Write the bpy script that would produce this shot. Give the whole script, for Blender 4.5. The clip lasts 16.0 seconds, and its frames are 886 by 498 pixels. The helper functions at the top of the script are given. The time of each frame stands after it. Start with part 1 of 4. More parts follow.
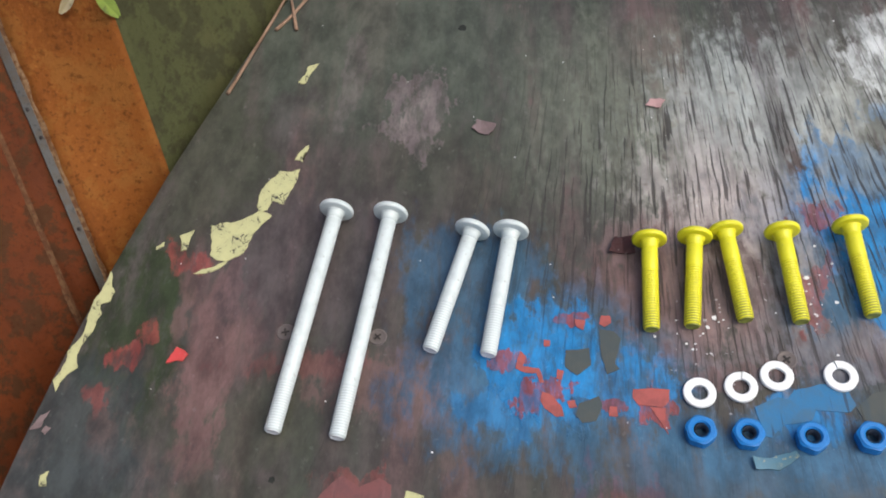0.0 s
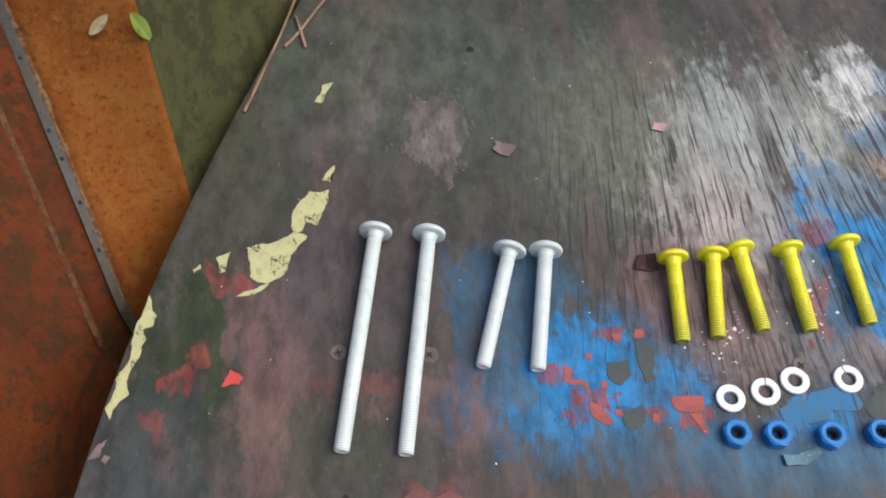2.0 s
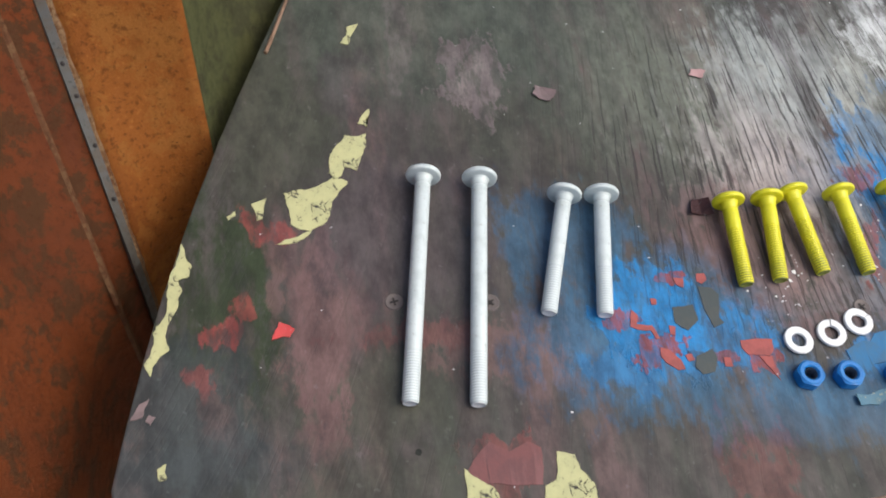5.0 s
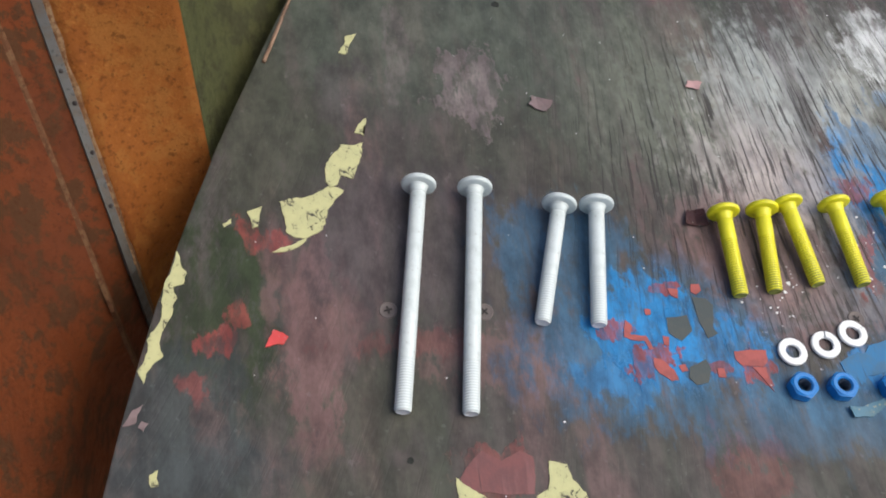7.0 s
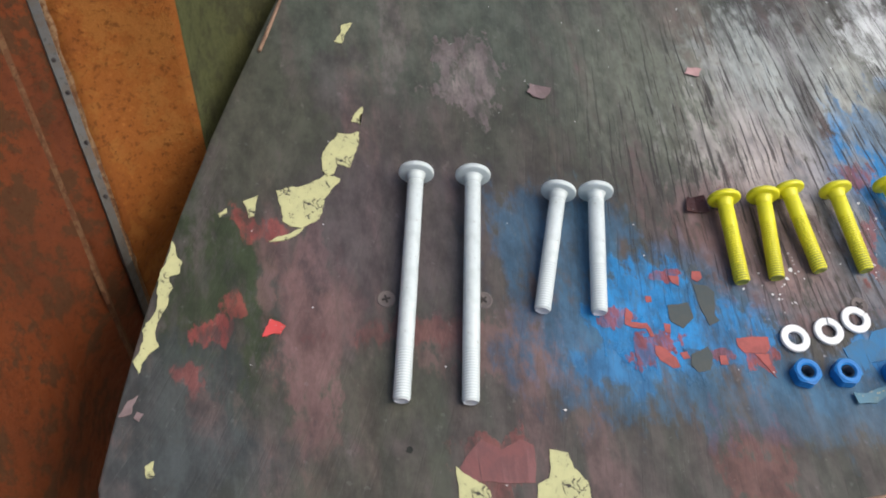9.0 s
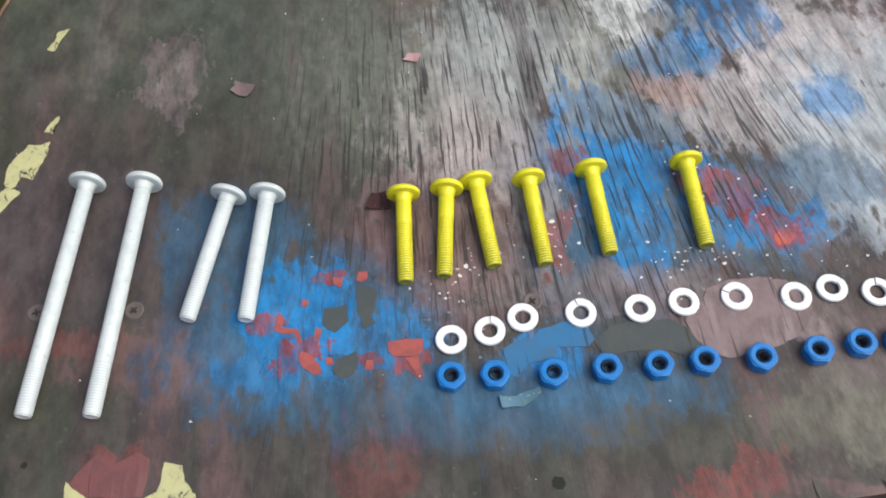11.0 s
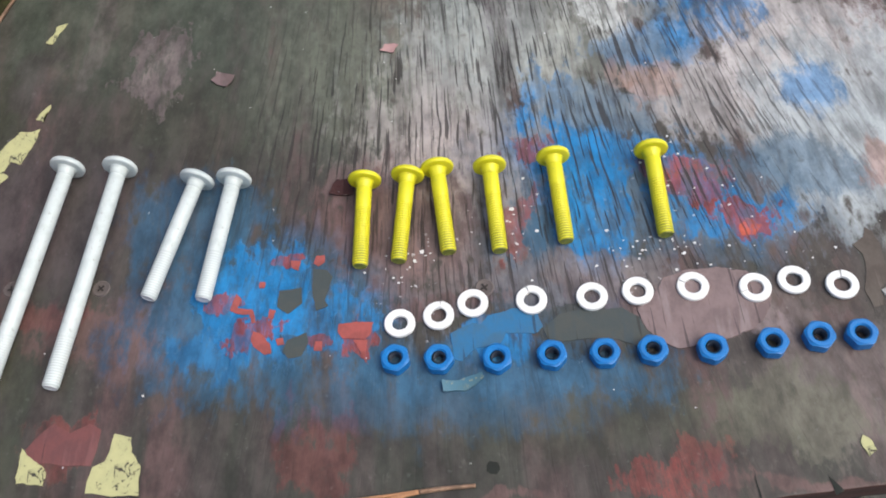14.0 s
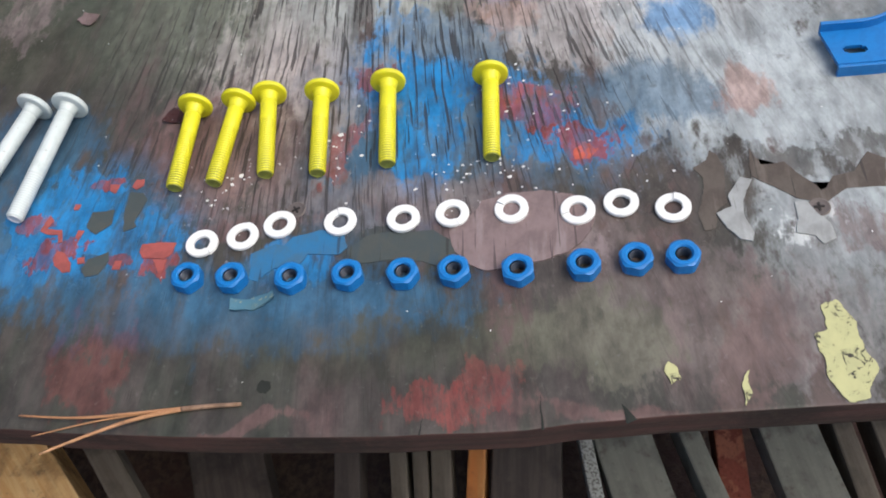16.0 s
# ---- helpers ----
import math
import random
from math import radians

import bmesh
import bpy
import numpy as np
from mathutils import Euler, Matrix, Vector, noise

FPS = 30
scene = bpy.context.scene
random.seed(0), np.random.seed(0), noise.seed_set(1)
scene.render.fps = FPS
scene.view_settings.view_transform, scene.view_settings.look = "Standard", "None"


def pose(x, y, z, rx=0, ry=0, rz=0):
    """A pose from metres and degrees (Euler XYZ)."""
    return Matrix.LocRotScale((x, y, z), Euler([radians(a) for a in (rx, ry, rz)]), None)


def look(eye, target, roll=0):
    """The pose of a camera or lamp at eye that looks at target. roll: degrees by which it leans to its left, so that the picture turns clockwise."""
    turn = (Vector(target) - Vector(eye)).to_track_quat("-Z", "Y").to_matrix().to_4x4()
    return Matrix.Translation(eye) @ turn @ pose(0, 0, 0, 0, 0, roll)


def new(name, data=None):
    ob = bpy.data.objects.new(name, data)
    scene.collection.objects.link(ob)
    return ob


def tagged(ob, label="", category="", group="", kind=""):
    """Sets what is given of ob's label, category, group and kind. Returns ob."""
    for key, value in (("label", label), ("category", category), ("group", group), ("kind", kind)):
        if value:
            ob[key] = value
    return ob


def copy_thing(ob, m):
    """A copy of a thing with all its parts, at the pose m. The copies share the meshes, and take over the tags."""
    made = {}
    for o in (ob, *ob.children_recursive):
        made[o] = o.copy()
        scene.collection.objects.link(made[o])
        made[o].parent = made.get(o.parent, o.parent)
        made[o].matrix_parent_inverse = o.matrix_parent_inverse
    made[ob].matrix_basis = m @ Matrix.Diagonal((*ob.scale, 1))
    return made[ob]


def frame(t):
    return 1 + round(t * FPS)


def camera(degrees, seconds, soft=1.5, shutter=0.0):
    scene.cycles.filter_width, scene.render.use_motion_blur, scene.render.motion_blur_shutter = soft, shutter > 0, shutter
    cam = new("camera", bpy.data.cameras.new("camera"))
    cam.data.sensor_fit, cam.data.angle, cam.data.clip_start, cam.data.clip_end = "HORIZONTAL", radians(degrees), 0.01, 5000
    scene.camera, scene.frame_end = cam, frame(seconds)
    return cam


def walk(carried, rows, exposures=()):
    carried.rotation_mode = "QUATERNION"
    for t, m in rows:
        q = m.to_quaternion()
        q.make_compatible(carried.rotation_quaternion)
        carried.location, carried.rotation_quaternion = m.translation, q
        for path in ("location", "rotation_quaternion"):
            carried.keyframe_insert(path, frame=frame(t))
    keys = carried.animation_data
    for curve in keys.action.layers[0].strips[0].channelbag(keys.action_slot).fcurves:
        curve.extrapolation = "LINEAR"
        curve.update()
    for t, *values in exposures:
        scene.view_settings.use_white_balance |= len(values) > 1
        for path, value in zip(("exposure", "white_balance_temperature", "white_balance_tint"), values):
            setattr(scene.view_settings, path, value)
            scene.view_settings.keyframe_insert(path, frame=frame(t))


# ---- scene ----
cam = camera(52.0, 16.0, soft=1.9)
ROWS = [
    (0.0, -0.0001, 0.0417, 0.4117, 33.42, 6.03, 0.57),
    (0.5, -0.1467, 0.0599, 0.3974, 32.93, -3.36, -10.22),
    (1.0, -0.1518, 0.0543, 0.3977, 32.33, -4.59, -5.86),
    (1.5, -0.0801, 0.0436, 0.4403, 31.03, 0.07, -0.15),
    (2.0, -0.0979, 0.0520, 0.4511, 31.69, -1.01, -4.81),
    (2.5, -0.2156, 0.1029, 0.4060, 32.51, -6.41, -12.33),
    (3.0, -0.2482, 0.1151, 0.3607, 32.82, -10.94, -14.61),
    (3.5, -0.2123, 0.1038, 0.3825, 31.99, -8.94, -11.31),
    (4.0, -0.1835, 0.0739, 0.3991, 31.34, -7.31, -9.03),
    (6.5, -0.1756, 0.0455, 0.4096, 32.73, -5.44, -8.35),
    (7.0, -0.1738, 0.0495, 0.4084, 32.38, -5.88, -8.05),
    (7.5, -0.1743, 0.0460, 0.4024, 32.75, -5.91, -8.19),
    (8.0, -0.1726, 0.0437, 0.4040, 32.69, -5.62, -8.38),
    (8.5, -0.1735, 0.0432, 0.4003, 32.80, -5.72, -8.62),
    (9.0, -0.1727, 0.0465, 0.4009, 32.45, -5.68, -8.40),
    (9.5, -0.1354, 0.0500, 0.4113, 31.48, -4.03, -8.93),
    (10.0, -0.0572, 0.0403, 0.4139, 30.50, -2.42, -9.25),
    (12.5, 0.1073, 0.0392, 0.4129, 29.74, 3.89, -3.88),
    (13.0, 0.1058, 0.0327, 0.4128, 30.12, 3.81, -3.82),
    (13.5, 0.1147, 0.0320, 0.4134, 30.41, 4.64, -4.09),
    (14.0, 0.1221, 0.0209, 0.4057, 30.79, 5.01, -3.66),
    (14.5, 0.1623, -0.0032, 0.3767, 32.16, 6.51, -2.98),
    (15.0, 0.1867, -0.0170, 0.3591, 32.92, 6.59, -2.50),
    (15.5, 0.2065, -0.0216, 0.3445, 33.82, 7.63, -1.23),
    (16.0, 0.2448, -0.0237, 0.3280, 35.27, 8.71, 0.48),
]
walk(cam, [(t, pose(x, y, z, rx, ry, rz)) for t, x, y, z, rx, ry, rz in ROWS], exposures=((0.0, 0.71), (16.0, 0.71)))

# ---- sky, sun ----
world = bpy.data.worlds.new("overcast_sky")
scene.world = world
world.use_nodes = True
sky = world.node_tree.nodes.new("ShaderNodeTexSky")
sky.sky_type, sky.sun_disc = "NISHITA", False
sky.sun_elevation, sky.sun_rotation = radians(57), radians(108)
sky.air_density, sky.dust_density, sky.ozone_density = 1.0, 4.0, 1.0
world.node_tree.links.new(sky.outputs[0], world.node_tree.nodes["Background"].inputs[0])
world.node_tree.nodes["Background"].inputs[1].default_value = 0.13
sun = new("sun", bpy.data.lights.new("sun", "SUN"))
sun.data.energy, sun.data.angle, sun.data.color = 1.15, radians(50), (1.0, 0.97, 0.92)
sun.matrix_world = look((1.3, -0.45, 2.2), (0, 0, 0))


# ---- materials ----
def mat(name, color, rough=0.6, metal=0.0, spec=0.5):
    m = bpy.data.materials.new(name)
    m.use_nodes = True
    b = m.node_tree.nodes["Principled BSDF"]
    b.inputs["Base Color"].default_value = (*color, 1)
    b.inputs["Roughness"].default_value, b.inputs["Metallic"].default_value = rough, metal
    b.inputs["Specular IOR Level"].default_value = spec
    return m


class Web:
    """Short hand for a material's nodes."""

    def __init__(self, m):
        self.t = m.node_tree
        self.out = self.t.nodes["Principled BSDF"]
        self.pos = self.node("ShaderNodeTexCoord").outputs["Object"]

    def node(self, kind, **kw):
        n = self.t.nodes.new(kind)
        for k, v in kw.items():
            if k == "operation":
                n.operation = v
            elif k == "blend":
                n.data_type, n.blend_type = "RGBA", v
            elif k == "feature":
                n.feature = v
            elif k == "vector_type":
                n.vector_type = v
            elif k == "interp":
                n.interpolation_type = v
        return n

    def put(self, a, b):
        if hasattr(a, "is_output"):
            self.t.links.new(a, b)
        else:
            b.default_value = a

    def noise(self, scale, detail=4, rough=0.55, stretch=(1, 1, 1), turn=0, vec=None):
        mp = self.node("ShaderNodeMapping")
        self.put(vec or self.pos, mp.inputs[0])
        mp.inputs["Scale"].default_value = stretch
        mp.inputs["Rotation"].default_value = (0, 0, radians(turn))
        n = self.node("ShaderNodeTexNoise")
        self.put(mp.outputs[0], n.inputs["Vector"])
        n.inputs["Scale"].default_value, n.inputs["Detail"].default_value = scale, detail
        n.inputs["Roughness"].default_value = rough
        return n.outputs["Fac"], n.outputs["Color"]

    def ramp(self, v, lo, hi, a=0.0, b=1.0):
        n = self.node("ShaderNodeMapRange", interp="SMOOTHSTEP")
        for x, i in ((v, 0), (lo, 1), (hi, 2), (a, 3), (b, 4)):
            self.put(x, n.inputs[i])
        return n.outputs[0]

    def math(self, op, a, b=0.0):
        n = self.node("ShaderNodeMath", operation=op)
        self.put(a, n.inputs[0]), self.put(b, n.inputs[1])
        return n.outputs[0]

    def mix(self, f, a, b, blend="MIX"):
        n = self.node("ShaderNodeMix", blend=blend)
        self.put(f, n.inputs[0])
        for x, i in ((a, 6), (b, 7)):
            self.put((*x, 1) if isinstance(x, tuple) else x, n.inputs[i])
        return n.outputs[2]

    def bump(self, h, strength=0.4, dist=0.001):
        n = self.node("ShaderNodeBump")
        n.inputs["Strength"].default_value, n.inputs["Distance"].default_value = strength, dist
        self.put(h, n.inputs["Height"])
        self.put(n.outputs[0], self.out.inputs["Normal"])

    def color(self, c):
        self.put(c, self.out.inputs["Base Color"])

    def rough(self, r):
        self.put(r, self.out.inputs["Roughness"])


# colours of the old paint coats on the board, some with sky sheen
GREENGREY, MOSS, DKGREY, OLIVE = (0.058, 0.068, 0.05), (0.024, 0.034, 0.014), (0.04, 0.047, 0.046), (0.048, 0.05, 0.034)
ROSE, MAUVE, LILAC, PINKGREY = (0.124, 0.073, 0.066), (0.072, 0.056, 0.058), (0.18, 0.14, 0.138), (0.17, 0.138, 0.126)
# PALE, PINKPALE and PALEGREY: weathered paint, lifted to hold the sky's sheen
GREENPALE, PALE, WHITE, PINKPALE = (0.17, 0.18, 0.135), (0.34, 0.35, 0.3), (0.62, 0.64, 0.62), (0.43, 0.4, 0.38)
PALEGREY, OLIVEPALE, DUSTBLUE, BLUE = (0.32, 0.35, 0.35), (0.115, 0.115, 0.08), (0.036, 0.1, 0.165), (0.013, 0.16, 0.365)
GREYBLUE, PEACH, RED, REDBRIGHT = (0.11, 0.165, 0.22), (0.34, 0.22, 0.18), (0.23, 0.05, 0.042), (0.4, 0.035, 0.03)
ORANGERED, CHARCOAL, BARE = (0.5, 0.1, 0.055), (0.045, 0.05, 0.047), (0.06, 0.052, 0.043)
# lighter PINKGREY for the far side, with sheen put into the colour
PINKLIGHT = (0.33, 0.285, 0.265)
GRAIN_TURN = 6


def board_material():
    m = mat("weathered_painted_plywood", (0.1, 0.07, 0.065), 0.55)
    w = Web(m)
    # ragged edges: the place is shaken by two noises
    coarse, coarse_c = w.noise(28, 3)
    fine, fine_c = w.noise(190, 4, 0.65, (1, 0.45, 1), GRAIN_TURN)
    streak, _ = w.noise(60, 5, 0.6, (1, 0.1, 1), GRAIN_TURN)
    grain, _ = w.noise(300, 4, 0.6, (1, 0.05, 1), GRAIN_TURN)
    shake = w.node("ShaderNodeVectorMath", operation="MULTIPLY_ADD")
    w.put(coarse_c, shake.inputs[0])
    shake.inputs[1].default_value, shake.inputs[2].default_value = (0.03, 0.03, 0), (-0.015, -0.015, 0)
    moved = w.node("ShaderNodeVectorMath", operation="ADD")
    w.put(w.pos, moved.inputs[0]), w.put(shake.outputs[0], moved.inputs[1])
    torn, _ = w.noise(75, 9, 0.68, (1, 0.5, 1))
    rag_noise = w.math("ADD", w.math("MULTIPLY", w.math("SUBTRACT", torn, 0.5), 5.0), w.math("MULTIPLY", w.math("SUBTRACT", streak, 0.5), 2.6))
    rag_noise = w.math("ADD", rag_noise, w.math("MULTIPLY", w.math("SUBTRACT", fine, 0.5), 3.2))
    chips, _ = w.noise(140, 6, 0.7, (1, 0.3, 1))
    wear = w.ramp(chips, 0.6, 0.46, 0.3, 1.0)
    wide, _ = w.noise(24, 6, 0.62, (1, 0.14, 1))
    base = w.mix(w.ramp(streak, 0.35, 0.65), (0.034, 0.037, 0.028), (0.058, 0.048, 0.043))
    base = w.mix(w.ramp(wide, 0.5, 0.62, 0, 0.75), base, (0.098, 0.06, 0.056))
    base = w.mix(w.ramp(wide, 0.44, 0.34, 0, 0.7), base, (0.036, 0.042, 0.028))
    base = w.mix(w.ramp(coarse, 0.45, 0.62, 0, 0.4), base, (0.048, 0.046, 0.038))
    state = {"c": base, "h": w.math("MULTIPLY", grain, 0.25)}

    def patch(x, y, rx, ry, turn, color, alpha, soft, rag):
        # a trace of the coat below keeps the coats in order, one after the other
        link_on = w.node("ShaderNodeVectorMath", operation="MULTIPLY_ADD")
        w.put(state["c"], link_on.inputs[0])
        link_on.inputs[1].default_value = (1e-6, 1e-6, 0)
        w.put(moved.outputs[0], link_on.inputs[2])
        mp = w.node("ShaderNodeMapping", vector_type="TEXTURE")
        w.put(link_on.outputs[0], mp.inputs[0])
        mp.inputs["Location"].default_value, mp.inputs["Rotation"].default_value = (x, y, 0), (0, 0, radians(turn))
        mp.inputs["Scale"].default_value = (rx, ry, 1)
        d = w.node("ShaderNodeVectorMath", operation="LENGTH")
        w.put(mp.outputs[0], d.inputs[0])
        v = w.math("ADD", d.outputs["Value"], w.math("MULTIPLY", rag_noise, rag))
        f = w.ramp(v, 1 + 0.7 * soft, 1 - 0.7 * soft, 0, alpha)
        if soft < 0.36:
            f = w.math("MULTIPLY", f, wear)
        state["c"] = w.mix(f, state["c"], color)
        if soft < 0.28:
            state["h"] = w.math("ADD", state["h"], w.math("MULTIPLY", w.ramp(v, 1.06, 0.94), 0.35))

    patch(-0.0920, 0.4671, 0.124, 0.071, -5, GREENGREY, .75, .5, .25)
    patch(-0.2127, 0.2706, 0.026, 0.064, 2, MOSS, .9, .35, .5)
    patch(-0.2288, 0.2128, 0.030, 0.042, 4, DKGREY, .7, .4, .4)
    patch(-0.1478, 0.2154, 0.039, 0.026, -3, OLIVE, .7, .4, .4)
    patch(-0.1871, 0.3858, 0.036, 0.057, 1, OLIVE, .8, .5, .4)
    patch(-0.0469, 0.3721, 0.055, 0.033, -9, OLIVE, .45, .5, .4)
    patch(-0.1644, 0.2618, 0.017, 0.057, -2, ROSE, .95, .4, .5)
    patch(-0.1894, 0.2869, 0.006, 0.021, 0, ROSE, .6, .4, .6)
    patch(-0.0642, 0.2316, 0.053, 0.019, -10, ROSE, .6, .4, .6)
    patch(-0.1143, 0.3091, 0.058, 0.047, -5, MAUVE, .55, .5, .4)
    patch(-0.1694, 0.1954, 0.010, 0.030, -1, ROSE, .5, .3, .6)
    patch(-0.0616, 0.4160, 0.018, 0.029, -8, LILAC, .65, .25, .6)
    patch(-0.1065, 0.4404, 0.008, 0.041, -4, LILAC, .25, .3, .5)
    patch(0.0231, 0.4004, 0.048, 0.048, -13, GREENGREY, .5, .5, .4)
    patch(0.0675, 0.4036, 0.062, 0.078, -2, GREENPALE, .4, .7, .5)
    patch(0.1103, 0.3686, 0.043, 0.062, -5, PALE, .45, .7, .6)
    patch(0.0802, 0.2848, 0.050, 0.041, -3, ROSE, .85, .4, .4)
    patch(0.1065, 0.3157, 0.022, 0.050, -5, PINKLIGHT, .55, .5, .5)
    patch(0.2163, 0.4318, 0.029, 0.031, -12, WHITE, .6, .35, .4)
    patch(0.1763, 0.3909, 0.020, 0.031, -10, PALE, .6, .4, .4)
    patch(0.3109, 0.3796, 0.057, 0.047, -18, PINKPALE, .75, .4, .4)
    patch(0.2659, 0.3441, 0.052, 0.028, -16, PINKPALE, .55, .4, .5)
    patch(0.3234, 0.3227, 0.047, 0.069, -20, PALEGREY, .8, .4, .4)
    patch(0.3451, 0.2864, 0.053, 0.051, -15, PALEGREY, .75, .4, .4)
    patch(0.3528, 0.2296, 0.039, 0.025, -17, PALEGREY, .6, .4, .5)
    patch(0.3877, 0.2746, 0.041, 0.127, -18, PALEGREY, .6, .5, .4)
    patch(0.3000, 0.1661, 0.059, 0.032, -13, PINKGREY, .55, .5, .5)
    patch(0.2536, 0.1614, 0.040, 0.020, -9, OLIVEPALE, .65, .4, .5)
    patch(0.1698, 0.1688, 0.064, 0.020, -1, OLIVE, .5, .5, .4)
    patch(0.3189, 0.1545, 0.014, 0.036, -15, ROSE, .5, .4, .6)
    patch(-0.0300, 0.2967, 0.036, 0.031, 5, DUSTBLUE, .7, .5, .4)
    patch(0.0093, 0.2386, 0.069, 0.042, 2, DUSTBLUE, .9, .6, .4)
    patch(0.1647, 0.2905, 0.057, 0.075, -10, DUSTBLUE, .7, .6, .5)
    patch(0.2336, 0.2786, 0.065, 0.035, -15, GREYBLUE, .5, .6, .5)
    patch(0.0051, 0.2499, 0.031, 0.027, 2, BLUE, .92, .2, .45)
    patch(0.0315, 0.2306, 0.041, 0.021, 0, BLUE, .85, .25, .5)
    patch(-0.0043, 0.2220, 0.029, 0.015, 3, BLUE, .5, .4, .6)
    patch(0.1172, 0.1968, 0.078, 0.016, -7, DUSTBLUE, .9, .5, .4)
    patch(0.1237, 0.2102, 0.020, 0.012, -7, BLUE, .85, .2, .4)
    patch(0.0958, 0.1853, 0.076, 0.017, -5, DUSTBLUE, .55, .6, .4)
    patch(0.1358, 0.4034, 0.042, 0.052, -7, PALEGREY, .4, .7, .5)
    patch(0.1622, 0.3378, 0.019, 0.042, -9, BLUE, .95, .3, .5)
    patch(0.1765, 0.3080, 0.026, 0.029, -10, BLUE, .95, .3, .5)
    patch(0.1812, 0.2641, 0.019, 0.040, -11, BLUE, .85, .3, .5)
    patch(0.2049, 0.3157, 0.040, 0.015, -12, BLUE, .6, .4, .6)
    patch(0.1957, 0.3469, 0.036, 0.018, -11, GREYBLUE, .6, .4, .5)
    patch(0.2668, 0.4189, 0.033, 0.036, -15, BLUE, .65, .35, .5)
    patch(0.2318, 0.3914, 0.031, 0.018, -13, BLUE, .55, .4, .5)
    patch(0.3143, 0.3494, 0.016, 0.017, -19, BLUE, .6, .5, .4)
    patch(0.2436, 0.2738, 0.038, 0.019, -16, BLUE, .85, .3, .5)
    patch(0.2974, 0.2957, 0.039, 0.017, -19, DUSTBLUE, .55, .5, .4)
    patch(0.1028, 0.3082, 0.046, 0.069, -5, PINKLIGHT, .55, .6, .5)
    patch(0.1945, 0.2272, 0.090, 0.016, -13, PINKGREY, .55, .5, .5)
    patch(0.1821, 0.4057, 0.059, 0.063, -10, PALE, .3, .6, .6)
    patch(0.0873, 0.2801, 0.038, 0.037, -4, ROSE, .75, .5, .5)
    patch(0.0566, 0.2944, 0.012, 0.031, -1, ROSE, .5, .5, .6)
    patch(0.2218, 0.3652, 0.020, 0.014, -13, PEACH, .55, .4, .6)
    patch(0.0042, 0.2256, 0.013, 0.007, 3, RED, .9, .15, .7)
    patch(0.0549, 0.2162, 0.009, 0.010, -1, RED, .9, .15, .6)
    patch(0.0208, 0.2655, 0.007, 0.004, 1, RED, .9, .15, .6)
    patch(-0.0086, 0.2466, 0.007, 0.005, 4, RED, .8, .15, .8)
    patch(0.0359, 0.2183, 0.005, 0.004, 0, RED, .8, .15, .7)
    patch(0.1448, 0.2816, 0.006, 0.023, -8, RED, .6, .2, .8)
    patch(0.1541, 0.3217, 0.009, 0.009, -9, RED, .75, .2, .8)
    patch(0.2366, 0.2952, 0.018, 0.016, -15, RED, .7, .2, .7)
    patch(0.2576, 0.2662, 0.015, 0.011, -17, RED, .85, .2, .7)
    patch(0.2238, 0.3020, 0.015, 0.012, -14, RED, .5, .3, .8)
    patch(0.2578, 0.2625, 0.006, 0.005, -8, ORANGERED, .9, .2, .6)
    patch(0.3383, 0.2925, 0.014, 0.015, -14, PEACH, .7, .4, .5)
    patch(0.2297, 0.2143, 0.035, 0.016, -16, LILAC, .85, .12, .25)
    patch(0.1836, 0.2283, 0.025, 0.010, -12, ROSE, .6, .3, .5)
    patch(0.1643, 0.2124, 0.020, 0.012, -11, CHARCOAL, .9, .12, .3)
    patch(0.0243, 0.2166, 0.007, 0.005, 1, CHARCOAL, .8, .15, .5)
    patch(0.0345, 0.2643, 0.006, 0.009, 0, CHARCOAL, .7, .2, .6)
    patch(0.2881, 0.2470, 0.007, 0.016, -20, BARE, .85, .15, .5)
    patch(0.2306, 0.4162, 0.011, 0.011, -13, CHARCOAL, .7, .3, .5)
    patch(0.2847, 0.2395, 0.009, 0.016, -11, BARE, .85, .15, .6)
    patch(0.3221, 0.2328, 0.007, 0.022, -14, BARE, .8, .15, .6)
    patch(0.2984, 0.2087, 0.020, 0.007, -12, BARE, .6, .2, .6)
    patch(0.3203, 0.2327, 0.013, 0.027, -14, BARE, .85, .2, .5)
    patch(0.3507, 0.2403, 0.029, 0.009, -16, BARE, .75, .25, .6)
    patch(0.3794, 0.2428, 0.016, 0.011, -18, BARE, .7, .25, .6)
    patch(0.3723, 0.2043, 0.015, 0.013, -19, ROSE, .6, .3, .6)
    patch(0.3500, 0.2083, 0.012, 0.009, -17, WHITE, .55, .3, .8)
    patch(0.0995, 0.2333, 0.030, 0.007, -5, ROSE, .7, .3, .6)
    patch(0.1831, 0.2406, 0.030, 0.011, -2, PINKGREY, .6, .4, .6)
    patch(0.2482, 0.2469, 0.010, 0.004, -8, CHARCOAL, .5, .3, .6)
    patch(0.1903, 0.1317, 0.017, 0.010, -3, RED, .55, .3, .7)
    patch(0.2087, 0.1417, 0.010, 0.010, -4, RED, .45, .3, .8)
    patch(0.0358, 0.1587, 0.018, 0.020, 11, RED, .25, .4, .7)
    patch(0.1088, 0.1301, 0.028, 0.004, 5, ROSE, .7, .4, .7)
    patch(0.2702, 0.1212, 0.044, 0.005, -11, ROSE, .7, .4, .6)
    patch(-0.2161, 0.2564, 0.006, 0.007, 2, RED, .8, .3, .7)
    patch(-0.2045, 0.2720, 0.006, 0.005, 2, RED, .6, .3, .7)
    patch(-0.2225, 0.2314, 0.007, 0.007, 3, RED, .45, .4, .7)
    patch(-0.2186, 0.2085, 0.010, 0.019, 3, ROSE, .4, .4, .7)
